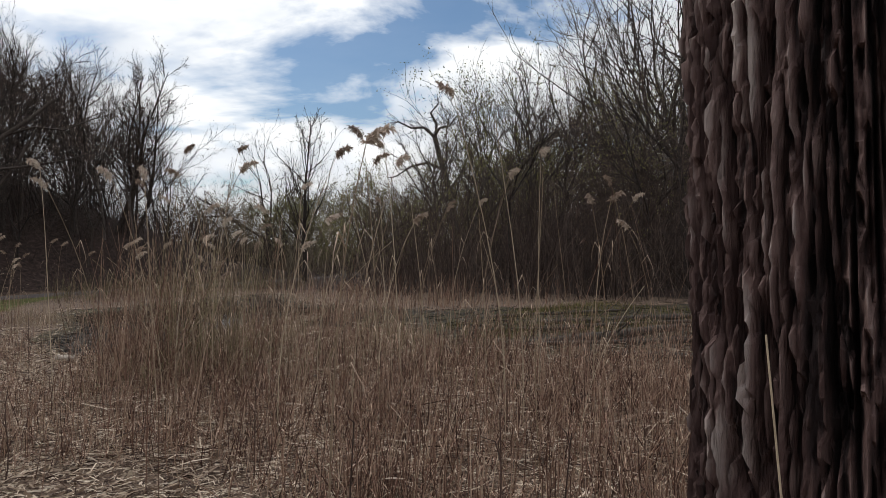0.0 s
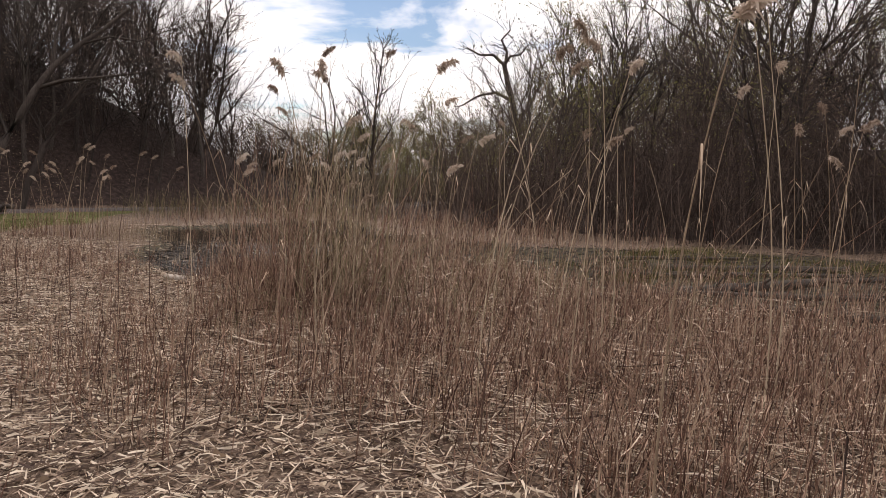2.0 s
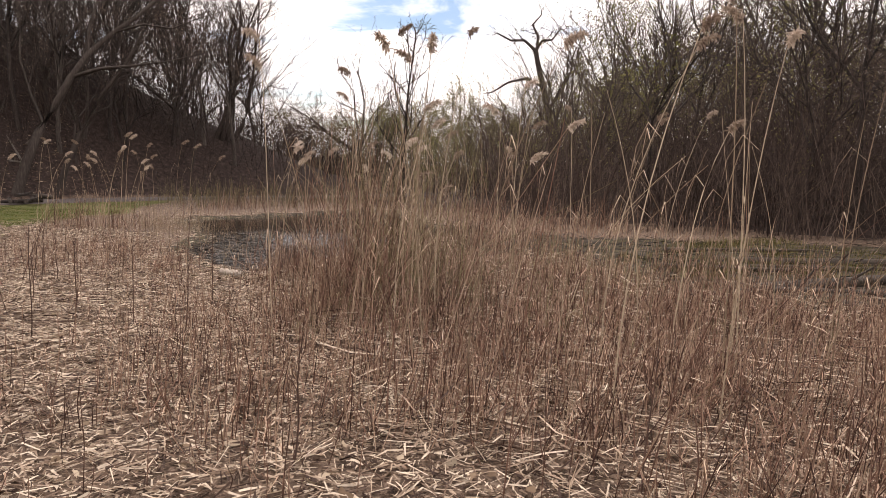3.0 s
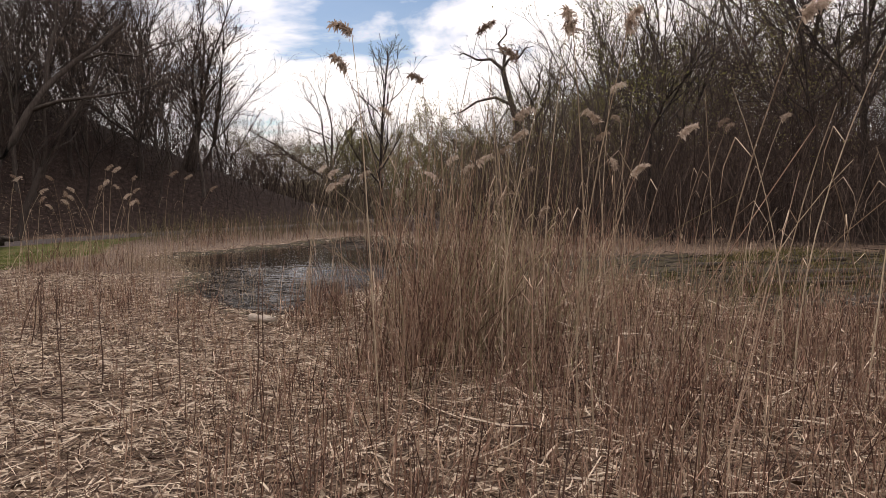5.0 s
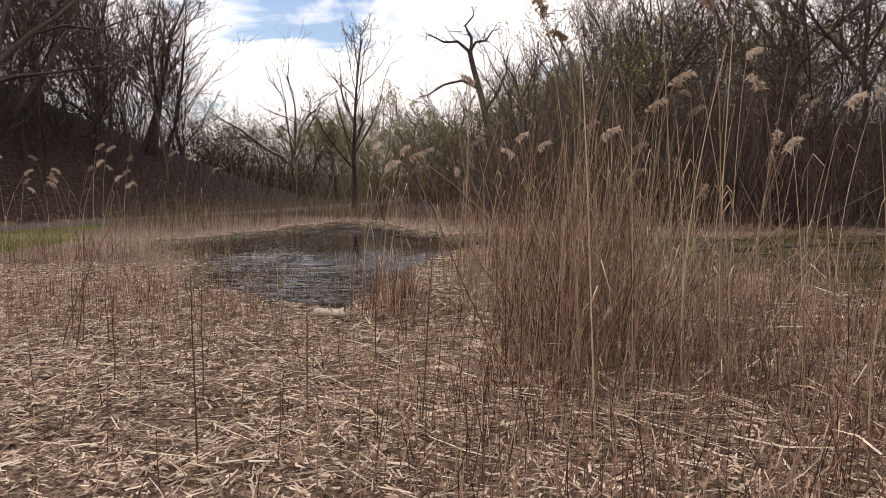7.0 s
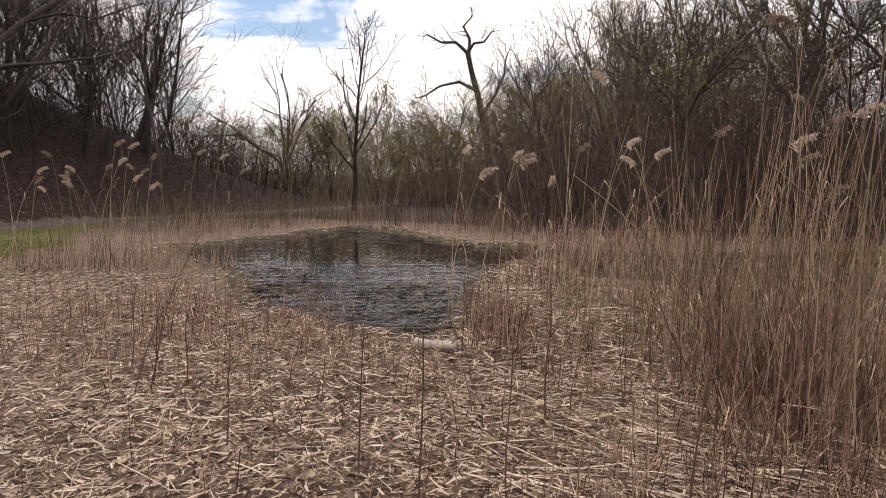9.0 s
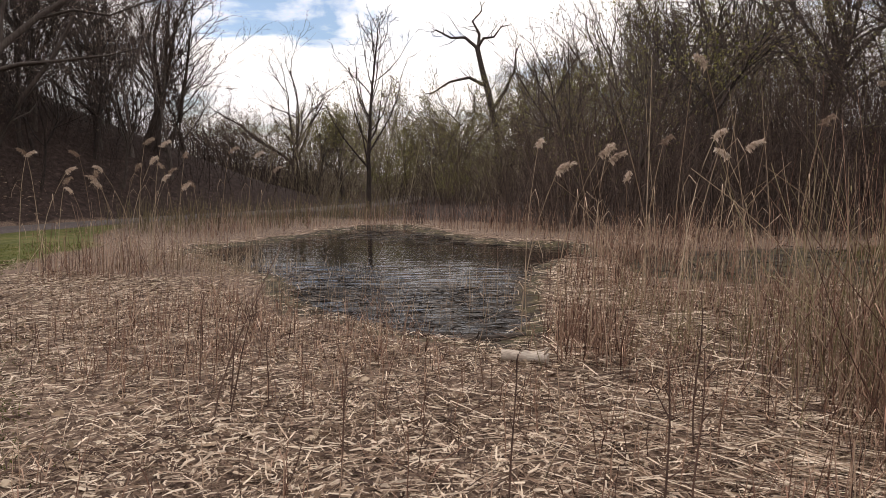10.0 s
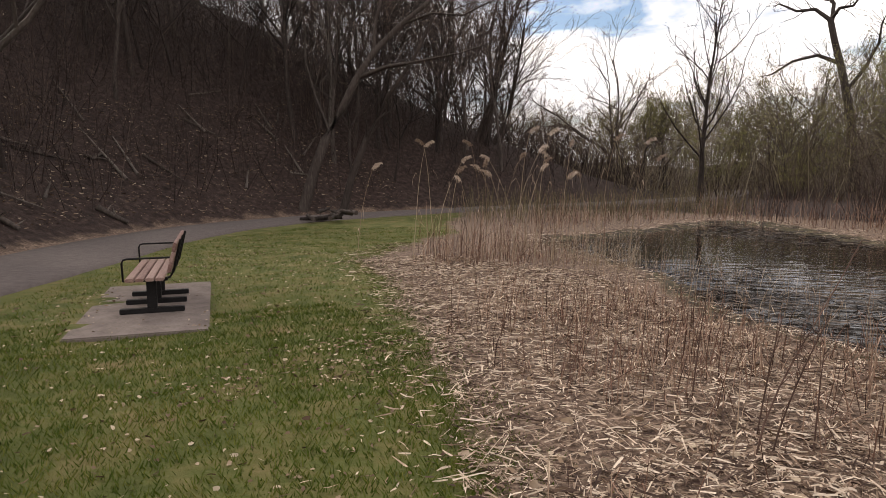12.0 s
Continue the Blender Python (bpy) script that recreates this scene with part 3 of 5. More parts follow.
def shrub(seed, tall, stems, wide, fine=0.006, sub=3):
    w = Wood(seed)
    rng = w.rng
    for _ in range(stems):
        a, q = rng.uniform(0, 6.28), wide * math.sqrt(rng.uniform())
        p = (q * math.cos(a), q * math.sin(a), -0.05)
        h = tall * rng.uniform(0.55, 1.1)
        d = np.array([math.cos(a) * rng.uniform(0, 0.4), math.sin(a) * rng.uniform(0, 0.4), 1.0])
        line = bend(p, d / np.linalg.norm(d), h, 6, rng, 0.10, 0.02)
        w.limb(line, rng.uniform(0.012, 0.028), fine * 0.7)
        w.dress(line, 0.02, h * 0.26, 5, 0.3, 0.6, sub, 0.08, fine)
    return w


def stand(ob, x, y, turn=0.0, size=1.0, sink=0.0):
    ob.matrix_basis = pose(x, y, float(height(x, y)) - sink, 0, 0, turn) @ Matrix.Diagonal((size, size, size, 1))
    return ob


def copies(models, places, group, rng, lo=0.85, hi=1.2):
    for k, (x, y) in enumerate(places):
        src = models[int(rng.integers(len(models)))]
        s = float(rng.uniform(lo, hi))
        m = pose(x, y, float(height(x, y)), float(rng.normal(0, 2.5)), float(rng.normal(0, 2.5)), float(rng.uniform(0, 360)))
        o = copy_thing(src, m @ Matrix.Diagonal((s, s, s, 1)))
        o.scale = (s, s, s)
        tagged(o, group=group)


# the lone tree beyond the pond
lone = straight_tree(3, 9.8, 0.16, 0.24, 4.7, 24, sub=4, lift=0.15, angle=0.8, fine=0.012)
stand(lone.build("tree", "slender bare young tree alone beyond the pond", BARK_DARK, BUDS_GREEN, 0.06, 0.25), -3.8, 36.5)

# the crooked dead tree
crook = Wood(8)
cl = np.array([(1.9, 0, -0.3), (1.75, 0, 2.2), (1.5, 0, 5.2), (0.8, 0.1, 8.4), (0.35, 0, 10.0), (0, 0, 11.6)])
crook.limb(cl, 0.33, 0.20, 0)
for pts in ([(0, 0, 11.5), (-0.9, 0.1, 12.3), (-2.0, 0.2, 12.3), (-3.1, 0.2, 12.9), (-3.5, 0.1, 12.7)], [(0, 0, 11.5), (0.5, -0.2, 12.2), (1.3, -0.1, 12.3), (1.9, 0, 13.1), (2.5, 0, 13.2)],
            [(0.1, 0, 11.3), (0.2, 0.3, 12.6), (-0.3, 0.4, 13.6), (0.4, 0.2, 14.3), (0.3, 0.2, 15.0)], [(0.75, 0, 8.6), (-0.6, 0.3, 9.3), (-2.1, 0.3, 9.0), (-3.4, 0.4, 8.2), (-4.2, 0.5, 8.1)],
            [(1.2, 0, 6.8), (2.3, 0.2, 8.4), (2.9, 0.1, 9.8), (3.0, 0.1, 11.0), (3.3, 0.1, 11.8)]):
    line = np.array(pts, float)
    crook.limb(line, 0.17, 0.03)
    crook.dress(line, 0.10, 2.0, 12, 0.2, 0.85, 4, 0.08, 0.013)
stand(crook.build("crooked_tree", "crooked half-dead tree with twisted bare limbs", BARK_DARK), 3.2, 54.5)

# the leaning tree with the long level limb, at the foot of the slope
arch = Wood(5)
arch.limb(np.array([(0, 0, -0.3), (0.35, 0.3, 1.3), (0.75, 0.6, 2.6), (1.25, 1.0, 3.7), (1.7, 1.3, 4.8), (2.3, 1.7, 5.9), (3.2, 2.2, 6.9), (4.0, 2.6, 7.6), (5.0, 3.0, 8.6)]), 0.23, 0.07, 0)
for pts, r in (([(1.75, 1.3, 4.9), (2.8, 1.7, 5.3), (4.0, 2.2, 5.5), (5.3, 2.9, 5.8), (6.7, 3.6, 6.3)], 0.12), ([(2.3, 1.7, 5.9), (2.3, 1.9, 7.1), (2.6, 2.1, 8.3), (2.5, 2.3, 9.4), (2.9, 2.5, 10.4)], 0.10),
               ([(3.2, 2.2, 6.9), (4.3, 2.6, 7.3), (5.4, 3.0, 7.2), (6.4, 3.4, 7.7), (7.2, 3.7, 8.0)], 0.07), ([(0.9, 0.7, 2.9), (0.2, 0.9, 4.2), (-0.3, 1.0, 5.6), (-0.4, 1.2, 7.0), (-0.9, 1.3, 8.2)], 0.09)):
    line = np.array(pts, float)
    arch.limb(line, r, 0.02)
    arch.dress(line, r * 0.7, 1.9, 11, 0.2, 0.75, 4, 0.09, 0.008)
stand(arch.build("leaning_tree", "dark leaning tree with a long level limb over the lawn", BARK_DARK, BUDS_PINK, 0.05, 0.7), -17.2, 22.6)
arch2 = Wood(6)
a2 = np.array([(0, 0, -0.3), (0.35, 0.3, 1.4), (0.9, 0.6, 2.9), (1.6, 1.0, 4.4), (2.5, 1.4, 5.8), (3.2, 1.8, 7.4)])
arch2.limb(a2, 0.17, 0.05, 0)
arch2.dress(a2, 0.15, 2.6, 14, 0.3, 0.7, 5, 0.09, 0.008)
stand(arch2.build("leaning_tree", "thin dark tree leaning beside a larger one", BARK_DARK), -16.0, 23.4)

# models of bare and budding trees
bare = [spreading_tree(21, 9.6, 0.17, 0.26, 5, 1.0, (5, 5), leader=False, lift=0.02, wander=0.2, twigs=3).build("tree", "spreading bare grey-brown woodland tree in early spring", BARK_DARK, BUDS_PINK, 0.05, 2.2),
        spreading_tree(22, 12.0, 0.14, 0.34, 6, 0.8, (6, 4)).build("tree", "tall bare grey-brown woodland tree in early spring", BARK_DARK),
        spreading_tree(23, 11.0, 0.12, 0.30, 7, 0.7, (5, 4), lift=0.08).build("tree", "bare straight woodland tree in early spring", BARK),
        spreading_tree(24, 8.6, 0.09, 0.30, 4, 0.75, (6, 5), lean=(0.12, 0), leader=False, twigs=3).build("tree", "thin bare woodland tree in early spring", BARK_DARK, BUDS_PINK, 0.05, 1.8)]
budding = [spreading_tree(31, 9.0, 0.11, 0.26, 5, 0.8, (6, 5), leader=False, twigs=3).build("tree", "woodland tree with a haze of young green leaves", BARK, BUDS_GREEN, 0.09, 2.2),
           spreading_tree(32, 10.0, 0.10, 0.25, 7, 0.8, (5, 4)).build("tree", "straight tree with a haze of young green leaves", BARK, BUDS_GREEN, 0.09, 2.0),
           spreading_tree(33, 7.6, 0.09, 0.22, 5, 1.0, (5, 5), leader=False, twigs=3).build("tree", "low tree with a haze of young green leaves", BARK, BUDS_GREEN, 0.09, 2.4)]
far_models = [spreading_tree(61, 10.0, 0.09, 0.26, 5, 0.8, (4, 4), 0.017, twigs=3).build("tree", "distant woodland tree hazed with young leaves", HAZE_BARK, BUDS_GREEN, 0.14, 0.7, twigs=HAZE_TWIG),
              spreading_tree(62, 11.0, 0.10, 0.32, 5, 0.85, (4, 4), 0.017, leader=False, twigs=3).build("tree", "distant bare woodland tree with fine twigs", HAZE_BARK, BUDS_PINK, 0.10, 0.4, twigs=HAZE_TWIG),
              spreading_tree(63, 9.0, 0.085, 0.22, 6, 0.9, (4, 4), 0.017, twigs=3).build("tree", "distant low tree hazed with yellow-green leaves", HAZE_BARK, BUDS_GREEN, 0.14, 1.1, twigs=HAZE_TWIG)]
for k, ob in enumerate(far_models):
    stand(ob, -4.0 + 5 * k, 62.0 + 3 * k)
stand(bare[0], -10.5, 50.8, 40, 1.1)
stand(bare[1], -20.5, 27, 10, 0.85)
stand(bare[2], 4.6, 31, 0, 0.66)
stand(bare[3], -14.5, 32, 0, 0.85)
stand(budding[0], 6.5, 22.5, 70, 0.85)
stand(budding[1], 1.5, 48, 0, 0.9)
stand(budding[2], -8.0, 58, 0, 0.9)

# named trees that stand against the sky
ltr = Wood(41)
for k, (dx, dy, h) in enumerate(((0.55, 0.1, 10.5), (0.35, -0.2, 9.5), (0.1, 0.2, 10.0), (0.75, 0.3, 8.5))):
    d = np.array([dx, dy, 1.0])
    line = bend((0.3 * k, 0.2 * k, -0.2), d / np.linalg.norm(d), h, 9, ltr.rng, 0.09, 0.05)
    ltr.limb(line, 0.17, 0.02, 0)
    ltr.dress(line, 0.13, 2.7, 24, 0.22, 0.65, 6, 0.07, 0.017, 0.45)
stand(ltr.build("multi_stemmed_tree", "tall multi-stemmed tree dotted with pale buds", BARK_DARK, BUDS_PINK, 0.06, 3.5), -15.6, 37)
ytree = spreading_tree(43, 8.6, 0.09, 0.50, 3, 0.6, (6, 4), 0.008, leader=False)
stand(ytree.build("tree", "slender forked bare tree above the thicket", BARK_DARK), 7.7, 20.4, 15, 0.82)
fan = spreading_tree(44, 12.0, 0.19, 0.34, 6, 0.85, (7, 5), 0.011, leader=False, lift=0.06)
stand(fan.build("tree", "broad bare tree with fanned ascending limbs", BARK_DARK), 15.6, 28.0, 0)
over = spreading_tree(45, 11.0, 0.17, 0.30, 5, 1.3, (7, 5), 0.010, leader=False, lift=0.03, wander=0.14)
stand(over.build("tree", "bare tree with long limbs sweeping over the thicket", BARK_DARK), 13.5, 25.0, 60)

tree_rng = np.random.default_rng(77)
hill_places = []
while len(hill_places) < 74:
    p = tree_rng.uniform((-46, 4), (-9, 60))
    d, side = line_distance(FOOTPATH, p[0], p[1])
    if side > 0 and 2.6 < d < 32 and p[0] < -9 - 0.36 * max(p[1] - 28, 0) and all(math.hypot(p[0] - q[0], p[1] - q[1]) > 1.5 for q in hill_places):
        hill_places.append(tuple(p))
copies(bare, [q for q in hill_places if q[1] < 27], "trees on the wooded slope", tree_rng, 0.85, 1.12)
copies(bare, [q for q in hill_places if q[1] >= 27], "trees on the wooded slope", tree_rng, 0.68, 0.92)
copies(bare, [tuple(p) for p in scatter([(-20, 24.5), (-15.5, 26.5), (-13, 31), (-14, 37), (-22, 36)], 15, tree_rng)], "trees at the foot of the slope", tree_rng, 0.78, 0.95)
right_places = [tuple(p) for p in scatter([(9, 21), (30, 8), (45, 20), (40, 50), (6, 46), (5, 30)], 42, tree_rng)]
copies(bare[1:] + budding[:2], right_places, "trees behind the thicket", tree_rng, 0.48, 0.78)
far_places = [tuple(p) for p in scatter([(-30, 64), (-8, 62), (6, 60), (24, 50), (40, 74), (24, 92), (-24, 92), (-36, 80)], 62, tree_rng)]
copies(far_models, far_places, "trees of the far wood", tree_rng, 0.65, 0.95)

crest_places = []
while len(crest_places) < 22:
    p = tree_rng.uniform((-36, 18), (-18, 42))
    d, side = line_distance(FOOTPATH, p[0], p[1])
    if side > 0 and 8 < d < 20:
        crest_places.append(tuple(p))
copies(bare[2:], crest_places, "trees on the wooded slope", tree_rng, 0.62, 0.9)
copies(budding[1:] + far_models[2:], [tuple(p) for p in scatter([(-11, 46), (-7, 40), (-5, 45), (4, 42), (9, 38), (13, 48), (6, 58), (-10, 60)], 24, tree_rng)], "low trees beyond the pond", tree_rng, 0.45, 0.7)
copies(far_models, [tuple(p) for p in scatter([(6, 40), (14, 36), (26, 44), (24, 60), (8, 58)], 16, tree_rng)], "trees of the far wood", tree_rng, 0.6, 0.85)

copies(bare[2:3] + bare[1:2], [(5.2, 29.0), (7.6, 28.0), (9.2, 30.5), (10.6, 27.5), (12.6, 29.5), (8.6, 24.5)], "trees behind the thicket", tree_rng, 0.66, 0.8)
copies(bare, [(13.5, 18.6), (15.2, 17.0), (17.2, 17.8), (18.6, 15.2), (16.2, 21.2), (20.0, 18.4), (12.4, 20.4), (19.6, 22.0)], "trees behind the thicket", tree_rng, 0.82, 1.0)

# thickets
thick = [shrub(51, 4.2, 17, 0.9).build("shrub", "dense bare brown thicket shrub", TWIG, category="shrub"),
         shrub(52, 3.4, 19, 0.9).build("shrub", "dense bare brown thicket shrub", TWIG, category="shrub"),
         shrub(53, 5.0, 15, 1.0).build("shrub", "tall bare brown thicket shrub with sparse green buds", TWIG, BUDS_GREEN, 0.05, 0.45, "shrub")]
green_shrub = [shrub(54, 4.0, 15, 1.0).build("shrub", "shrub flushed with young yellow-green leaves", TWIG, BUDS_GREEN, 0.06, 2.0, "shrub")]
stand(thick[0], 5.6, 18.6)
stand(thick[1], 8.2, 18.0)
stand(thick[2], 4.2, 21.5)
stand(green_shrub[0], -3.0, 44)
shrub_rng = np.random.default_rng(5)
copies(thick, [tuple(p) for p in scatter([(2.2, 22), (4.5, 17.6), (9.5, 16.2), (14, 15.2), (22, 8), (28, 12), (20, 24), (8, 31), (3, 30)], 40, shrub_rng)],
       "thicket on the far bank", shrub_rng, 0.8, 1.25)
slope_shrubs = []
while len(slope_shrubs) < 20:
    p = shrub_rng.uniform((-34, 4), (-9, 52))
    d, side = line_distance(FOOTPATH, p[0], p[1])
    if side > 0 and 2.8 < d < 14:
        slope_shrubs.append(tuple(p))
copies(thick[:2], slope_shrubs, "undergrowth on the slope", shrub_rng, 0.45, 0.8)
copies(thick[1:] + green_shrub, [tuple(p) for p in scatter([(-14, 44), (-8, 38), (-6, 42), (3, 38), (5, 30), (16, 40), (14, 56), (-14, 58)], 24, shrub_rng)],
       "undergrowth beyond the pond", shrub_rng, 0.6, 1.1)
copies(thick[:2], [(x, float(24.2 + 0.8 * math.sin(x * 2.1))) for x in (-1.0, 0.2, 1.4, 2.4)], "shrubs on the far bank", shrub_rng, 0.3, 0.5)


def saplings(name, label, spots, lo, hi, rng, twigs=9, thick=0.010, mat=None):
    """A dense growth of thin saplings and brush, too many to count."""
    n = len(spots)
    h = rng.uniform(lo, hi, n)
    base = np.stack([spots[:, 0], spots[:, 1], height(spots[:, 0], spots[:, 1]) - 0.05], 1)
    d = np.stack([rng.normal(0, 0.30, n), rng.normal(0, 0.30, n), np.ones(n)], 1)
    t = np.array([0, 0.35, 0.7, 1.0])
    line = base[:, None, :] + d[:, None, :] * (h[:, None] * t)[..., None] + rng.normal(0, 0.16, (n, 4, 3)) * (h[:, None, None] * t[:, None]) * 0.5
    r = thick * rng.uniform(0.5, 1.4, n)[:, None] * np.array([1, 0.8, 0.5, 0.25])
    sets = [tubes(line, r, 3)]
    m = n * twigs
    who = np.repeat(np.arange(n), twigs)
    u = rng.uniform(0.15, 0.97, m) * 3
    k = u.astype(int)
    p = line[who, k] + (line[who, k + 1] - line[who, k]) * (u - k)[:, None]
    a = rng.uniform(0, 6.283, m)
    way = np.stack([np.cos(a), np.sin(a), rng.uniform(-0.3, 1.1, m)], 1)
    way /= np.linalg.norm(way, axis=1, keepdims=True)
    end = p + way * (h[who] * rng.uniform(0.12, 0.42, m))[:, None]
    wv, wf = slivers(p, end, thick * 0.45 * rng.uniform(0.5, 1.2, m), rng)
    half = rng.uniform(0.3, 0.8, (m, 1))
    q = p + (end - p) * half
    fork = way + rng.normal(0, 0.6, (m, 3))
    fv, ff = slivers(q, q + fork / np.linalg.norm(fork, axis=1, keepdims=True) * np.linalg.norm(end - p, axis=1, keepdims=True) * 0.5, np.full(m, thick * 0.3), rng)
    root = tagged(new(name), label, "brush", kind="stuff")
    tagged(mesh_part("brush_stems", *sets[0], mat or TWIG, root), kind="stuff")
    tagged(mesh_part("brush_twigs", *joined((wv, wf), (fv, ff)), mat or TWIG, root, smooth=False), kind="stuff")
    return root


brush_rng = np.random.default_rng(61)
hill_spots = brush_rng.uniform((-44, 2), (-6, 50), (20000, 2))
hd, hs = line_distance(FOOTPATH, hill_spots[:, 0], hill_spots[:, 1])
hill_spots = hill_spots[(hs > 0) & (hd > 2.3 + brush_rng.uniform(0, 1.5, len(hd))) & (hd < 30)][:5400]
saplings("hillside_brush", "dense leafless brush on the slope, coloured dark for shade", hill_spots, 0.6, 4.2, brush_rng, 13, 0.013, SHADED_BRUSH)
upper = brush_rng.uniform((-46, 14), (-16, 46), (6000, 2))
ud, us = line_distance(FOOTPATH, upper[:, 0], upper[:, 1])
saplings("hillside_brush", "tall leafless saplings on the upper slope", upper[(us > 0) & (ud > 9) & (ud < 26)][:800], 3.0, 6.5, brush_rng, 18, 0.016, SHADED_BRUSH)
saplings("far_bank_brush", "dense brown leafless brush behind the marsh", scatter([(1.6, 23), (3.6, 18.4), (6.5, 16.6), (12, 15.0), (16, 12), (24, 14), (26, 30), (10, 36), (2.5, 33)], 2300, brush_rng), 1.2, 4.4, brush_rng, 15, 0.011)
saplings("far_bank_brush", "tall brown leafless brush behind the marsh", scatter([(7.5, 21), (12, 16.6), (17, 11), (24, 6), (34, 12), (30, 32), (14, 36), (8, 30)], 1100, brush_rng), 3.0, 7.0, brush_rng, 24, 0.013)
# far brush takes the lightened twig colour that stands in for haze
saplings("far_wood_brush", "brown undergrowth of the far wood, coloured paler for distance haze", np.concatenate([scatter([(-16, 46), (-7, 39), (4, 38), (8, 33), (24, 42), (30, 66), (0, 72), (-24, 64)], 1500, brush_rng), scatter([(-40, 66), (40, 66), (44, 92), (-44, 92)], 600, brush_rng)]), 1.5, 5.5, brush_rng, 14, 0.021, HAZE_TWIG)
saplings("far_wood_brush", "tall saplings on the far rise, coloured paler for distance haze", scatter([(-34, 68), (-6, 64), (10, 62), (36, 64), (44, 90), (-44, 90)], 1300, brush_rng), 3.5, 8.5, brush_rng, 16, 0.028, HAZE_TWIG)

# the great trunk beside the start of the walk
def furrowed_tree(x, y, r, tall):
    root = new("old_tree")
    tagged(root, "massive old tree trunk with deeply furrowed grey-brown bark", "tree")
    root.matrix_basis = pose(x, y, float(height(x, y)))
    na, nz = 360, 190
    a, z = np.meshgrid(np.arange(na) * 2 * np.pi / na, np.concatenate([np.linspace(-0.15, 3.0, nz - 20), np.linspace(3.1, tall, 20)]))

    def field(around, up, seed):
        return np.array([noise.noise((math.cos(p) * around + seed, math.sin(p) * around, q * up + seed)) for p, q in zip(a.ravel(), z.ravel())]).reshape(a.shape)

    twist = 0.35 * field(2.0, 0.8, 3.1)
    a = a + twist * 0.25
    lane, lace = field(12.5, 0.8, 0.0), field(17.0, 2.2, 7.7)
    crack, grain, streak = field(12.0, 7.0, 4.2), field(46.0, 14.0, 1.9), field(34.0, 2.6, 5.3)
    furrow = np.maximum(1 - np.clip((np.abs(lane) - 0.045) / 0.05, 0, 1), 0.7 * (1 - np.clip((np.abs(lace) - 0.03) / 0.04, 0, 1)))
    flake = np.array([noise.cell((math.cos(p) * 14 + 0.8 * math.sin(q * 9), math.sin(p) * 14, q * 7.0 + 2 * math.sin(p * 31))) for p, q in zip(a.ravel(), z.ravel())]).reshape(a.shape)
    chip = np.array([noise.cell((math.cos(p) * 30 + math.sin(q * 17), math.sin(p) * 30 + math.sin(q * 13 + p * 9), q * 17.0 + 3 * math.sin(p * 23))) for p, q in zip(a.ravel(), z.ravel())]).reshape(a.shape)
    split_ = 0.6 * np.exp(-(crack / 0.05) ** 2)
    a = a - twist * 0.25
    flare = 1 + 0.30 * np.exp(-np.maximum(z, 0) / 0.35)
    rad = r * (1 - 0.03 * z) * flare - 0.048 * furrow - 0.016 * split_ + 0.010 * grain + 0.018 * streak + 0.004 * lane + 0.010 * flake + 0.006 * chip
    v = np.stack([rad * np.cos(a), rad * np.sin(a), z], 2).reshape(-1, 3)
    i, j = np.meshgrid(np.arange(na), np.arange(nz - 1))
    b, c = (j * na + i).ravel(), (j * na + (i + 1) % na).ravel()
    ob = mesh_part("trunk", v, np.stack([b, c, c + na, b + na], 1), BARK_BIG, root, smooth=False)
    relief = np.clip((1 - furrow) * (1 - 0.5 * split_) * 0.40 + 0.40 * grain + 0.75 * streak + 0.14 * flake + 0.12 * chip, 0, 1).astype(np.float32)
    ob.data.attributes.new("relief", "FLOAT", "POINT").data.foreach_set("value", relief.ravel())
    w = Wood(9)
    for k in range(5):
        e = np.array([math.cos(k * 1.3 + 5.6), math.sin(k * 1.3 + 5.6), 0.9])
        line = bend((0, 0, tall - 0.9 + 0.2 * k), e / np.linalg.norm(e), 3.4, 7, w.rng, 0.12, 0.06)
        w.limb(line, 0.11, 0.02)
        w.dress(line, 0.09, 1.2, 8)
    tagged(mesh_part("crown", *joined(*[tubes(np.array([q]), np.array([s]), 6) for q, s in w.limbs]), BARK_DARK, root), kind="stuff")


furrowed_tree(7.21, -3.06, 0.33, 6.5)

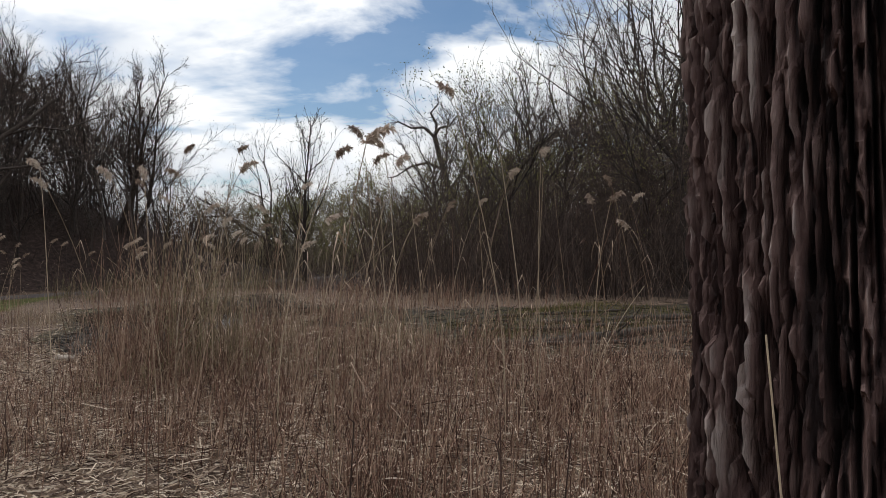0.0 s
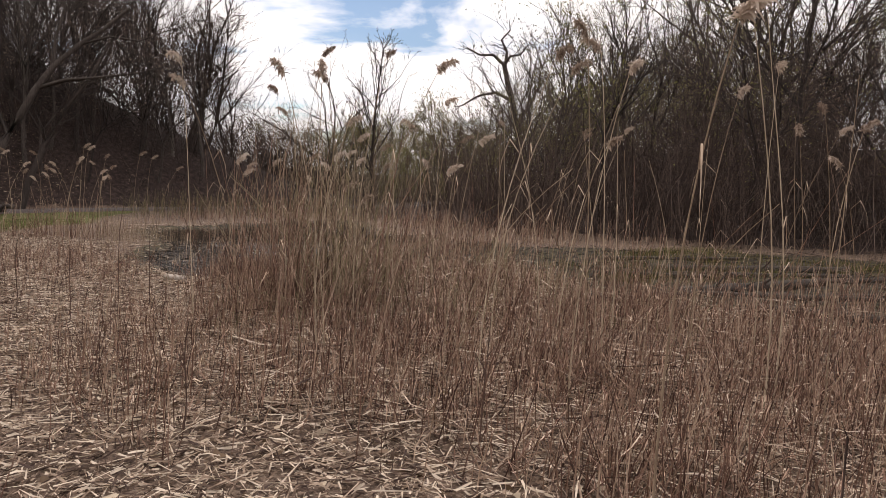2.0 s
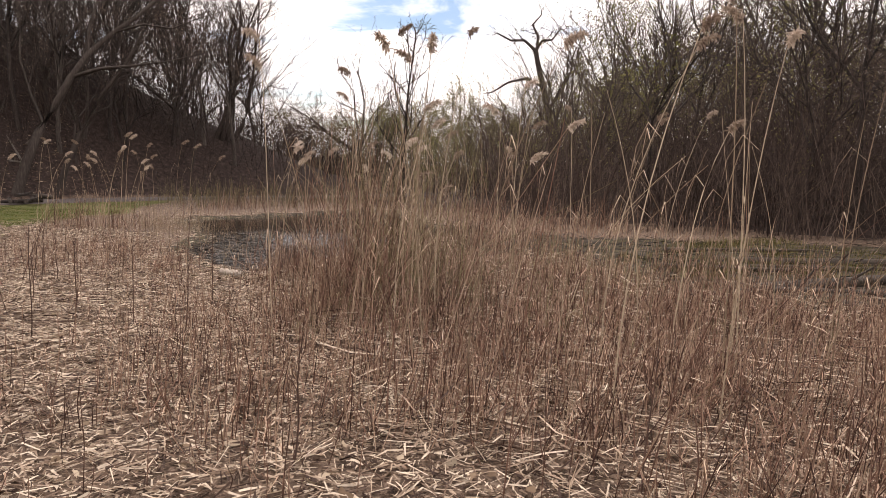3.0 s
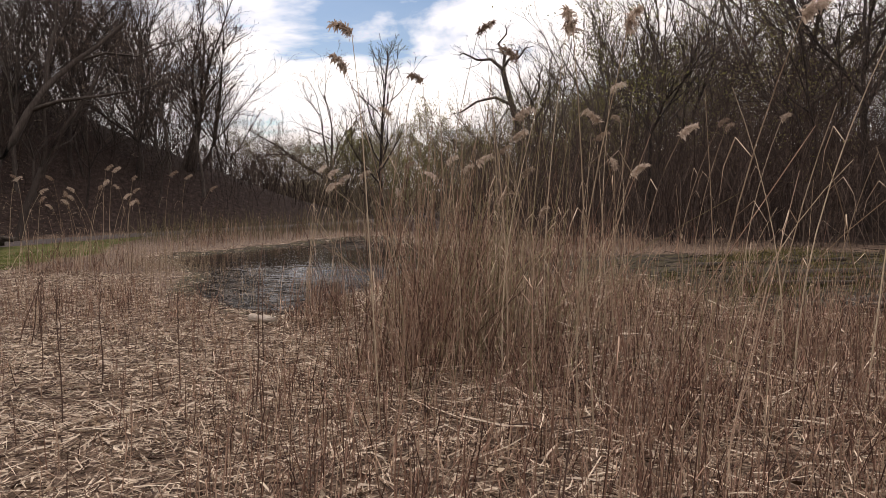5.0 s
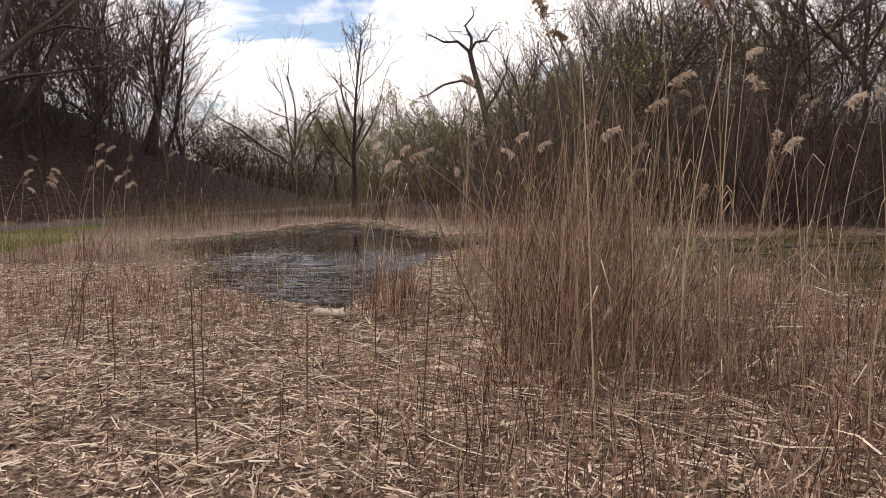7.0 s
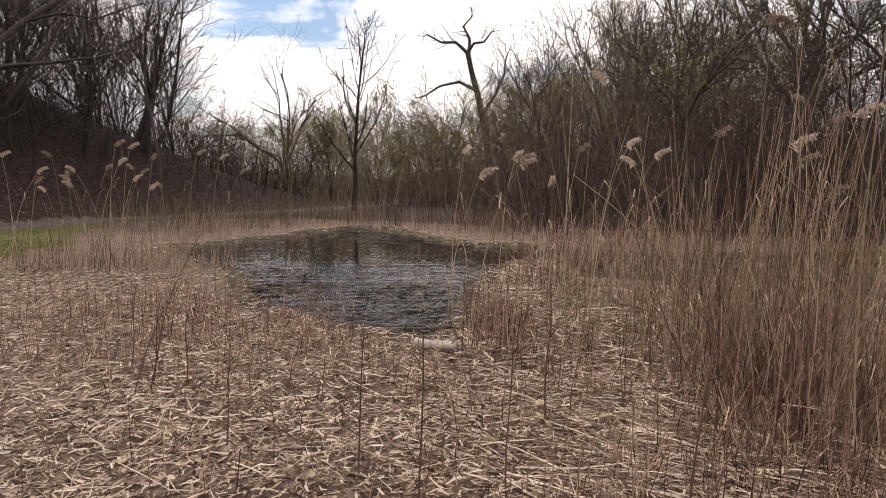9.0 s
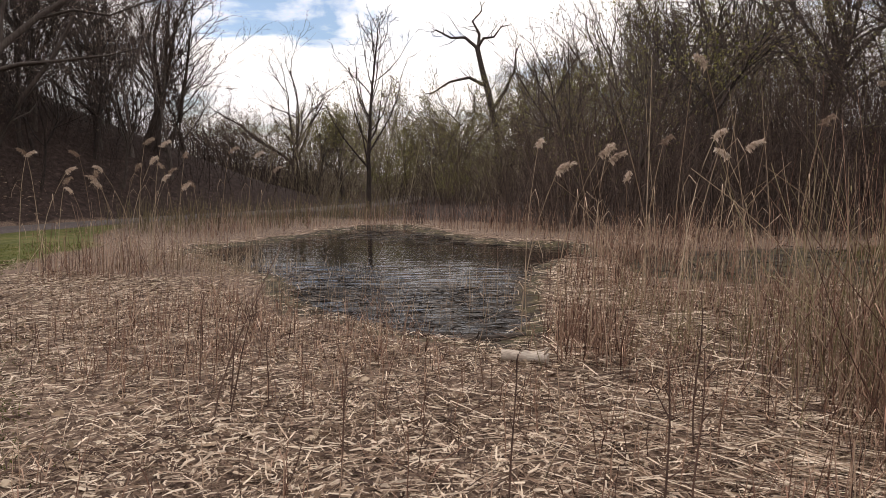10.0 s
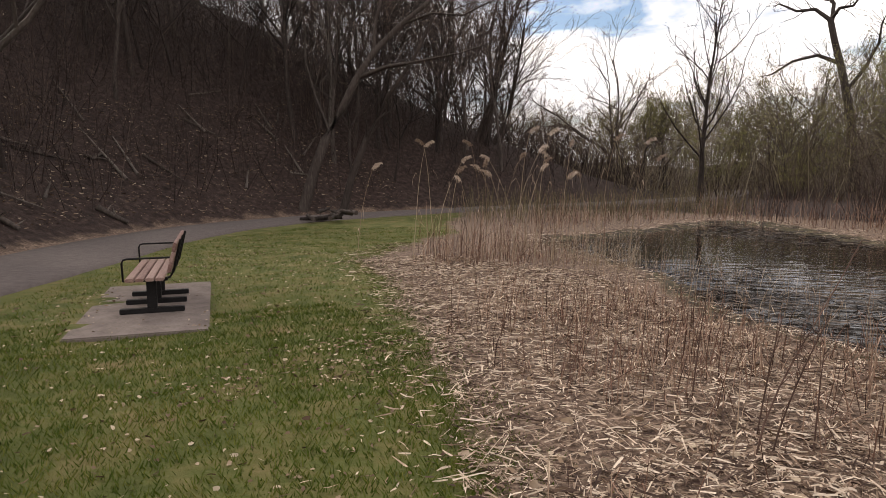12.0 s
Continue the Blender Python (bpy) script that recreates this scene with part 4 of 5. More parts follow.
# ---------------------------------------------------------------- reeds


def reed_model(seed, tall, lean, plume=True):
    """One tall reed: a jointed stem, dry leaf blades, and a drooping seed plume at its tip."""
    rng = np.random.default_rng(seed)
    root = new("reed")
    tagged(root, "tall pale dry reed with a feathery brown plume" if plume else "tall pale dry reed stem without a plume", "reed", "tall reeds by the pond")
    t = np.linspace(0, 1, 9)
    side = rng.normal(0, 0.02, 2)
    line = np.stack([lean * tall * t ** 2.2 + side[0] * np.sin(t * 5), 0.3 * lean * tall * t ** 2 + side[1] * np.sin(t * 4), tall * t - 0.04], 1)
    mesh_part("stem", *tubes(line[None], np.linspace(0.0058, 0.0024, 9)[None], 5), STEM_PALE, root)
    lines, across = [], []
    for u in rng.uniform(0.25, 0.85, 2):
        p, d = along(line, u)
        a = rng.uniform(0, 6.28)
        out = np.array([math.cos(a), math.sin(a), 0])
        ln = rng.uniform(0.18, 0.38)
        lines.append([p, p + out * ln * 0.35 + (0, 0, ln * 0.3), p + out * ln * 0.6 + (0, 0, -ln * 0.1), p + out * ln * 0.7 + (0, 0, -ln * 0.6)])
        across.append(np.cross(out, (0, 0, 1)))
    for bl, ac in zip(lines, across):
        mesh_part("leaf", *ribbons(np.array([bl]), np.array([[0.006, 0.008, 0.005, 0.001]]), np.array([ac])), STRAW, root)
    if plume:
        n = 170
        tip, d = line[-1], np.array([0.42, 0.12, 0.9])
        u = rng.uniform(0, 1, n)
        axis = tip + np.outer(u, d) * 0.15 + np.outer(u ** 2, (0.07, 0.02, -0.05))
        spread = 0.025 * np.sin(np.pi * np.clip(u * 0.85 + 0.1, 0, 1))[:, None]
        start = axis + rng.normal(0, 1, (n, 3)) * spread * 0.3
        way = rng.normal(0, 1, (n, 3)) * 0.55 + np.array([0.55, 0.2, 0.25])
        way /= np.linalg.norm(way, axis=1, keepdims=True)
        ln = rng.uniform(0.025, 0.055, (n, 1))
        strands = np.stack([start, start + way * ln * 0.6, start + way * ln + (0, 0, -0.012)], 1)
        ac = np.cross(way, rng.normal(0, 1, (n, 3)))
        ac /= np.linalg.norm(ac, axis=1, keepdims=True)
        mesh_part("plume", *ribbons(strands, np.tile([0.006, 0.010, 0.003], (n, 1)), ac), PLUME, root)
    return root


reed_rng = np.random.default_rng(19)
REEDS = {}
for k, (tall, lean) in enumerate(((2.8, 0.14), (2.45, 0.22), (2.0, 0.12), (1.8, 0.26), (2.6, 0.05), (1.5, 0.2))):
    REEDS[k] = reed_model(100 + k, tall, lean)
BARE_REED = [reed_model(120 + k, tall, lean, False) for k, (tall, lean) in enumerate(((2.4, 0.16), (1.7, 0.6), (2.9, 0.06)))]


def tip_of(k):
    tall, lean = ((2.8, 0.14), (2.45, 0.22), (2.0, 0.12), (1.8, 0.26), (2.6, 0.05), (1.5, 0.2))[k]
    return np.array([lean * tall + 0.08, 0.3 * lean * tall + 0.02, tall + 0.08])


used = set()


def plume_at(x, y, z, turn=None):
    """A reed whose plume hangs at the given place."""
    k = min(range(6), key=lambda i: abs(tip_of(i)[2] - z) + reed_rng.uniform(0, 0.25))
    turn = (reed_rng.normal(0, 30) if reed_rng.uniform() < 0.68 else reed_rng.normal(180, 50)) if turn is None else turn
    s = z / tip_of(k)[2]
    tip = Matrix.Rotation(radians(turn), 3, "Z") @ Vector(tip_of(k)) * s
    place(REEDS[k], k, x - tip.x, y - tip.y, turn, s)


def place(src, key, x, y, turn, s):
    m = pose(x, y, max(float(height(x, y)), -0.3), 0, 0, turn)
    if key in used:
        ob = copy_thing(src, m)
    else:
        ob = src
        ob.matrix_basis = m
        used.add(key)
    ob.scale = (s, s, s)


for x, y, z in ((2.04, 2.32, 2.60), (1.98, 2.53, 2.42), (2.3, 4.0, 2.60), (2.92, 4.05, 3.02), (3.1, 3.13, 2.6), (3.62, 3.96, 2.97), (5.97, -0.57, 2.32), (6.29, 0.74, 2.82),
                (3.35, 1.28, 2.36), (3.64, 1.32, 2.35), (4.53, 1.42, 2.40), (5.35, 1.52, 2.52), (5.44, 1.55, 2.66), (5.86, 1.58, 2.45), (5.55, 1.96, 2.63)):
    plume_at(x, y, z)
for x, z in ((0.59, 2.01), (0.81, 1.77), (1.15, 1.79), (1.05, 1.83), (1.85, 1.98), (2.13, 1.79), (2.43, 2.04), (1.6, 1.59), (1.25, 1.87), (2.63, 1.9)):
    plume_at(x, 6.5 + reed_rng.uniform(-0.4, 1.2), z)
for x, z in ((3.81, 2.19), (3.28, 2.26), (3.07, 1.56), (3.99, 1.78), (4.21, 2.58), (4.31, 1.73), (3.26, 2.12), (2.91, 1.91), (3.4, 1.4)):
    plume_at(x, 4.25 + reed_rng.uniform(-0.5, 0.7), z)
for _ in range(24):
    x = float(np.clip(reed_rng.normal(-5.4, 0.95), -8, -3.2))
    plume_at(x, 12.0 + reed_rng.normal(0, 0.7), reed_rng.uniform(1.45, 2.3))
for x, y in scatter([(1.6, 6), (2.6, 4.2), (5, 2.4), (8, 1.5), (9, 5), (5.5, 8.5), (2.6, 8.2)], 18, reed_rng):
    plume_at(float(x), float(y), reed_rng.uniform(1.6, 2.7))
for k, (x, y) in enumerate(np.concatenate([scatter([(2.1, 4.6), (2.6, 3.3), (3.6, 3.0), (4.3, 3.4), (4.0, 5.2), (2.8, 5.6)], 30, reed_rng),
                                           scatter([(4.2, 1.6), (7.5, 0.2), (8.5, 3.5), (5, 6)], 26, reed_rng), scatter([(0.6, 6.2), (2.6, 5.8), (3.2, 8), (1.2, 8)], 22, reed_rng)])):
    q = int(reed_rng.integers(3))
    place(BARE_REED[q], 10 + q, float(x), float(y), reed_rng.uniform(0, 360), reed_rng.uniform(0.6, 1.05))


place(BARE_REED[2], 12, 6.90, -3.49, 200, 0.51)
place(BARE_REED[0], 10, 7.02, -3.62, 320, 0.48)

# ---------------------------------------------------------------- standing and fallen stalks
def stalk_field(name, label, spots, lo, hi, mat, rng, lean=0.16, thick=0.0034, bent=0.15):
    n = len(spots)
    h = rng.uniform(lo, hi, n) * (0.6 + 0.4 * rng.uniform(0, 1, n))
    a = rng.uniform(0, 2 * np.pi, n)
    q = np.abs(rng.normal(0, lean, n)) + np.where(rng.uniform(0, 1, n) < 0.13, rng.uniform(0.3, 1.1, n), 0)
    d = np.stack([np.cos(a) * q + 0.05, np.sin(a) * q, np.ones(n)], 1)
    d /= np.linalg.norm(d, axis=1, keepdims=True)
    base = np.stack([spots[:, 0], spots[:, 1], height(spots[:, 0], spots[:, 1]) - 0.02], 1)
    line = np.stack([base, base + d * h[:, None] * 0.5 + rng.normal(0, 0.008, (n, 3)), base + d * h[:, None] + np.stack([rng.normal(0.04, bent, n) * h * 0.4, rng.normal(0, bent, n) * h * 0.4, -0.02 * h], 1)], 1)
    r = rng.uniform(0.6, 1.25, n)[:, None] * np.array([1.0, 0.85, 0.45]) * thick
    sets = [tubes(line[:, ::2], r[:, ::2], 3) if n > 5000 else tubes(line, r, 3)]
    m = int(n * 0.55)
    pick = rng.integers(0, n, m)
    u = rng.uniform(0.1, 0.8, (m, 1))
    p = line[pick, 0] * (1 - u) + line[pick, 2] * u
    b = rng.uniform(0, 6.28, m)
    out = np.stack([np.cos(b), np.sin(b), np.zeros(m)], 1)
    ln = rng.uniform(0.06, 0.22, (m, 1))
    leaf = np.stack([p, p + out * ln * 0.5 + np.array([0, 0, 0.4]) * ln, p + out * ln + np.array([0, 0, -0.15]) * ln], 1)
    sets.append(ribbons(leaf, np.tile([0.004, 0.006, 0.001], (m, 1)), np.cross(out, (0, 0, 1.0))))
    return tagged(mesh_part(name, *joined(*sets), mat), label, "reeds", kind="stuff")


def clumped(poly, count, rng, centres, spread):
    c = scatter(poly, centres, rng)
    p = c[rng.integers(0, centres, count)] + rng.normal(0, spread, (count, 2))
    return p


stalk_rng = np.random.default_rng(23)
FIELD = [(3.2, 0.7), (2.9, 2.2), (2.1, 3.3), (1.1, 4.6), (0.7, 5.9), (1.0, 7.6), (2.2, 8.8), (5, 9.6), (6.2, 6.4), (9.5, 5.2), (11, 1), (10.5, -2), (7.8, -2.3), (6.2, -1.2), (4.9, 0.2)]
OPEN = [(0.95, 5.3), (1.9, 3.9), (2.5, 4.6), (2.2, 7.6), (1.3, 7.8)]
field_spots = np.concatenate([scatter(FIELD, 6000, stalk_rng), clumped(FIELD, 5400, stalk_rng, 120, 0.2)])
field_spots = field_spots[~inside(OPEN, field_spots[:, 0], field_spots[:, 1]) | (stalk_rng.uniform(0, 1, len(field_spots)) < 0.3)]
stalk_field("standing_stalks", "dense red-brown standing dead reed stalks", field_spots, 0.14, 0.62, STEM_RED, stalk_rng, 0.26, 0.0042)
stalk_field("standing_stalks", "thick knee-high growth of rusty dead stalks", np.concatenate([clumped([(3.8, 0.9), (5.0, -0.2), (6.4, -1.4), (8.8, -1.7), (9.4, 3), (5, 5), (3.4, 3.4)], 4200, stalk_rng, 170, 0.2),
            clumped([(2.0, 3.0), (3.0, 2.2), (3.8, 3.2), (3.0, 5.0), (2.0, 4.6)], 700, stalk_rng, 20, 0.22)]), 0.16, 0.70, STEM_RED, stalk_rng, 0.32, 0.0040)
stalk_field("standing_stalks", "yellow-grey standing dead reed stalks among the red ones", clumped([(2.6, 2.6), (1.1, 4.6), (0.7, 5.9), (1.0, 7.6), (2.2, 8.8), (5, 9.6), (6.2, 6.4), (7, 3)], 900, stalk_rng, 80, 0.28), 0.15, 0.8, STEM_OLIVE, stalk_rng, 0.2)
stalk_field("tall_stalks", "tall pale dead reed stalks in a dense stand", np.concatenate([clumped([(1.85, 3.5), (2.7, 3.1), (3.1, 3.6), (3.0, 5.0), (2.2, 5.4), (1.9, 4.6)], 330, stalk_rng, 26, 0.22), clumped([(3.2, 4.2), (4.2, 4.2), (3.8, 5.8), (2.9, 6.6)], 60, stalk_rng, 14, 0.3), clumped([(2.0, 3.5), (2.7, 3.3), (2.8, 3.9), (2.3, 4.2)], 90, stalk_rng, 8, 0.2),
            clumped(FIELD, 130, stalk_rng, 30, 0.3)]), 0.7, 2.4, STEM_RED, stalk_rng, 0.24, 0.0036)
stalk_field("standing_stalks", "thin short dead stalks standing in the litter", np.concatenate([clumped([(-4.2, 5.6), (-1.2, 5.0), (-0.6, 6.6), (-2.6, 8.6), (-5.2, 9.0)], 900, stalk_rng, 40, 0.25),
            scatter([(-3.5, 1.5), (3, -1.5), (3.1, 2), (0.6, 5.6), (-2, 7)], 420, stalk_rng)]), 0.12, 0.65, STEM_RED, stalk_rng, 0.2)
stalk_field("tall_stalks", "olive-yellow tall reed stalks crowded together", clumped([(2.0, 4.4), (2.5, 4.0), (3.2, 4.2), (3.1, 5.2), (2.3, 5.4)], 190, stalk_rng, 30, 0.28), 0.7, 2.6, STEM_OLIVE, stalk_rng, 0.20, 0.0040)
stalk_field("tall_stalks", "a few pale tall reed stalks leaning across the stand", clumped([(2.1, 4.4), (2.9, 3.8), (3.5, 4.2), (3.2, 5.2), (2.5, 5.2)], 90, stalk_rng, 24, 0.35), 1.3, 2.6, STEM_PALE, stalk_rng, 0.22, 0.0042)
stalk_field("standing_stalks", "scattered dead stalks at the edge of the mud", clumped([(5.0, 4.5), (9.5, 3.5), (12, 6), (10, 9.5), (6, 9.5)], 900, stalk_rng, 60, 0.4), 0.2, 0.9, STEM_RED, stalk_rng, 0.3, 0.0042)
stalk_field("standing_stalks", "thin reddish dead stalks scattered over the litter", np.concatenate([clumped([(3.0, -0.2), (2.6, 2.6), (0.6, 4.6), (-1.5, 6.5), (-1.5, 4.5), (1.2, 1)], 300, stalk_rng, 50, 0.3),
            scatter([(3.4, -0.4), (2.8, 2.4), (1.6, 3.6), (0.8, 3.0), (1.6, 1.0)], 520, stalk_rng)]), 0.15, 0.6, STEM_RED, stalk_rng, 0.22, 0.0036)
stalk_field("standing_stalks", "rusty dead stalks clumped beside the pale log", clumped([(0.5, 5.5), (0.95, 5.4), (1.1, 6.8), (0.8, 7.3)], 260, stalk_rng, 12, 0.14), 0.3, 0.85, STEM_RED, stalk_rng, 0.16, 0.004)
stalk_field("water_stalks", "thin dead stalks standing in the shallow water", np.concatenate([scatter([(-3.4, 8.8), (-0.8, 7.2), (0.6, 8), (0.5, 10.5), (-2.5, 12.5), (-5, 13.5)], 240, stalk_rng),
            clumped([(-6, 12.4), (-3.4, 11), (-3.6, 14), (-6, 15)], 260, stalk_rng, 14, 0.25)]), 0.25, 0.85, STEM_PALE, stalk_rng, 0.15)
stalk_field("bank_stalks", "rusty dead stalks along the far bank", np.concatenate([clumped([(-7, 17), (-5, 21), (-2.4, 23.6), (0, 21.6), (3, 17), (5.6, 14), (9, 14.8), (9, 16.6), (4, 19.5), (1, 25), (-3, 27), (-8, 22)], 1300, stalk_rng, 120, 0.45), clumped([(1.3, 9.0), (2.6, 9.4), (4.6, 10), (4.4, 14), (3.2, 14.4), (1.9, 11.8)], 700, stalk_rng, 50, 0.35)]),
            0.3, 1.2, STEM_RED, stalk_rng, 0.14, 0.005)
stalk_field("bank_stalks", "tall dry stalks along the far path edge", clumped([(-11, 23), (-8.5, 20), (-5, 23), (-1, 27), (-3, 33), (-8, 30), (-12, 27)], 1300, stalk_rng, 160, 0.45), 0.4, 1.4, STEM_OLIVE, stalk_rng, 0.14, 0.006)
stalk_field("left_clump_stalks", "grey-brown dead stalks round the plumed reeds", clumped([(-6.2, 10.8), (-5.0, 11.0), (-4.4, 12.6), (-6.4, 13), (-7.6, 13.4)], 330, stalk_rng, 14, 0.30), 0.3, 1.3, STEM_RED, stalk_rng, 0.14, 0.004)


def litter(name, label, spots, mat, rng, lo=0.06, hi=0.42, wide=0.009, lift=0.05, level=None, heading=None, curly=0.07):
    """Fallen stalk and leaf pieces strewn over the ground."""
    n = len(spots)
    ln = lo + (hi - lo) * rng.uniform(0, 1, n) ** 1.8
    a = rng.uniform(0, 2 * np.pi, n) if heading is None else rng.normal(heading, 0.45, n)
    out = np.stack([np.cos(a), np.sin(a), rng.normal(0, 0.12, n)], 1)
    z = (height(spots[:, 0], spots[:, 1]) if level is None else np.full(n, level)) + np.abs(rng.normal(0, lift, n)) * 0.6 + 0.006
    c = np.stack([spots[:, 0], spots[:, 1], z], 1)
    curl = rng.normal(0, curly, (n, 3)) * ln[:, None]
    k = 3 if n < 20000 else 2
    line = np.stack([c - out * ln[:, None] / 2, c + curl, c + out * ln[:, None] / 2][:: 1 if k == 3 else 2], 1)
    floor_z = (height(line[..., 0].ravel(), line[..., 1].ravel()).reshape(n, k) if level is None else np.full((n, k), level)) + 0.003
    line[..., 2] = np.maximum(line[..., 2], floor_z)
    w = wide * rng.uniform(0.4, 1.5, n)[:, None] * np.array([0.8, 1.0, 0.35] if k == 3 else [1.0, 0.5])
    up = np.stack([rng.normal(0, 0.8, n), rng.normal(0, 0.8, n), np.ones(n)], 1)
    ac = np.cross(out, up)
    ac /= np.linalg.norm(ac, axis=1, keepdims=True)
    return tagged(mesh_part(name, *ribbons(line, w, ac), mat, smooth=False), label, "litter", kind="stuff")


NEAR = [(-3.0, 3.2), (-2.4, -0.5), (1.0, -2.5), (4.5, -3.4), (7.2, -2.2), (7.5, 1), (5, 4), (2.2, 5), (0.9, 6.2), (-0.4, 6.2), (-1.9, 7.4), (-2.6, 8.6), (-4.2, 11.2), (-7.4, 12.2), (-8.2, 11.3), (-6.2, 8.9), (-4.7, 6.5), (-3.8, 5.0)]
litter_rng = np.random.default_rng(29)
litter("straw_litter", "pale broken reed straw strewn over the ground", scatter(NEAR, 58000, litter_rng), STRAW, litter_rng, 0.03, 0.20, 0.008)
litter("straw_litter", "broad broken reed leaves strewn over the ground", scatter(NEAR, 17000, litter_rng), STRAW, litter_rng, 0.05, 0.20, 0.0105, 0.04, curly=0.10)
litter("straw_litter", "broad broken reed leaves strewn near the walk", scatter([(-3.0, 3.2), (-2.4, 1.0), (1.0, -0.5), (4.0, -2.2), (5.4, -0.6), (2.6, 2.6), (0.6, 5.0), (-2.2, 5.2)], 19000, litter_rng), STRAW, litter_rng, 0.03, 0.13, 0.0115, 0.035, curly=0.12)
litter("straw_litter", "long flattened reed stalks lying in swathes", clumped([(-2.2, 3), (2.5, 1), (3, 2.5), (1.5, 4.5), (-1, 5.5)], 800, litter_rng, 40, 0.35), STRAW, litter_rng, 0.2, 0.6, 0.0065, 0.07, heading=-0.5, curly=0.03)
litter("straw_litter", "pale swathe of flattened reed stalks", clumped([(0.4, 3.4), (1.6, 2.6), (3.0, 2.6), (2.4, 4.2), (1.0, 4.8)], 1300, litter_rng, 22, 0.28), STRAW, litter_rng, 0.25, 0.8, 0.0065, 0.06, heading=-0.45, curly=0.025)
litter("straw_litter", "long thin straws lying every way", scatter(NEAR, 1800, litter_rng), STRAW, litter_rng, 0.2, 0.6, 0.005, 0.07, curly=0.03)
litter("straw_litter", "fallen straw under the standing reeds", scatter(FIELD, 17000, litter_rng), STRAW, litter_rng, 0.06, 0.45, 0.008, 0.16, curly=0.04)
litter("leaf_litter", "curled dry leaves on the straw", scatter(NEAR, 2600, litter_rng), LEAF, litter_rng, 0.03, 0.09, 0.035, 0.05)
litter("floating_stalks", "sodden stalks floating in the shallow water", np.concatenate([scatter([(0.2, 6.0), (-1.1, 6.9), (-2.4, 8.6), (-3.2, 10.8), (-1.8, 10.4), (1.0, 10.9), (0.6, 7.2)], 600, litter_rng), scatter([(1.2, 9.0), (2.2, 9.6), (3.0, 13.6), (2.2, 13.4)], 700, litter_rng),
        scatter([(-3.2, 19.4), (-2.4, 22.8), (-0.6, 20.8), (2, 17), (1, 16.4)], 500, litter_rng)]), DEBRIS, litter_rng, 0.10, 0.6, 0.011, 0.015, level=-0.075, heading=0.0)
edge_pts = np.array(POND + POND[:1])
pick = litter_rng.integers(0, len(POND), 7000)
t_ = litter_rng.uniform(0, 1, (7000, 1))
shore = edge_pts[pick] * (1 - t_) + edge_pts[pick + 1] * t_ + litter_rng.normal(0, 0.36, (7000, 2))
litter("shore_straw", "wet and dry straw washed up along the water's edge", shore, STRAW, litter_rng, 0.05, 0.26, 0.008, 0.03)
litter("straw_litter", "fallen straw heaped beside the water", scatter([(0.4, 5.8), (1.8, 5.0), (2.6, 8.0), (2.7, 13.0), (1.8, 12.6), (1.25, 10.6), (0.95, 8.4), (0.6, 6.8)], 5200, litter_rng), STRAW, litter_rng, 0.06, 0.4, 0.009, 0.08, curly=0.04)
litter("floating_stalks", "mats of sodden stalks at the shallow end", clumped([(-3.4, 9.2), (-1.2, 7.4), (0.2, 6.8), (0.4, 9.0), (-2.0, 12.4), (-4.6, 13.2)], 1500, litter_rng, 40, 0.3), DEBRIS, litter_rng, 0.1, 0.5, 0.012, 0.02, level=-0.075)
litter("mud_stalks", "dark rotting stalks on the mud", scatter(MUD, 2600, litter_rng), DEBRIS, litter_rng, 0.1, 0.8, 0.014, 0.05, heading=0.1)
litter("leaf_litter", "dry leaves scattered over the lawn", np.concatenate([scatter([(-8, 2), (-3.0, 2.4), (-3.4, 4.2), (-6.2, 8.6), (-8.4, 12), (-12, 13), (-9.2, 5)], 2300, litter_rng), clumped(LAWN, 1300, litter_rng, 24, 0.4), clumped([(-5.6, 4.6), (-4.6, 4.4), (-4.8, 6.2), (-5.6, 6.6)], 420, litter_rng, 7, 0.25)]),
       LEAF, litter_rng, 0.02, 0.055, 0.020, 0.03)
spill_y = litter_rng.uniform(1.5, 14, 2600)
spill = np.stack([np.interp(spill_y, (1.5, 3.9, 5.0, 6.5, 8.8, 11.4, 14.4), (-2.7, -3.1, -3.85, -4.75, -6.2, -8.2, -8.7)) + litter_rng.normal(-0.05, 0.28, 2600), spill_y], 1)
litter("straw_litter", "broken straw spilt over the edge of the lawn", spill, STRAW, litter_rng, 0.03, 0.16, 0.009, 0.04)
slope_spots = scatter([(-15, 6), (-16.8, 11), (-18, 15), (-17.6, 21), (-15, 28), (-22, 30), (-26, 12), (-20, 5)], 5200, litter_rng)
litter("slope_leaves", "dead leaves and twigs on the wooded slope", slope_spots, LEAF, litter_rng, 0.04, 0.16, 0.035, 0.04)

grass_rng = np.random.default_rng(31)
lawn_near = [(-7.6, 0.5), (-2.7, 1.5), (-3.1, 3.9), (-3.85, 5.0), (-4.75, 6.5), (-6.2, 8.8), (-8.2, 11.4), (-8.7, 14.4), (-8.8, 18), (-13.6, 18), (-13.4, 12.5), (-11.2, 8.2), (-9.2, 4.5)]
lawn_edge = np.array([(-2.7, 1.5), (-3.1, 3.9), (-3.85, 5.0), (-4.75, 6.5), (-6.2, 8.8), (-8.2, 11.4), (-8.7, 14.4)])
along_edge = np.stack([np.interp(grass_rng.uniform(0, 6, 5000), np.arange(7), lawn_edge[:, k]) for k in (0, 1)], 1)
along_edge[:, 0] = np.interp(along_edge[:, 1], lawn_edge[:, 1], lawn_edge[:, 0]) + grass_rng.normal(0, 0.22, 5000)
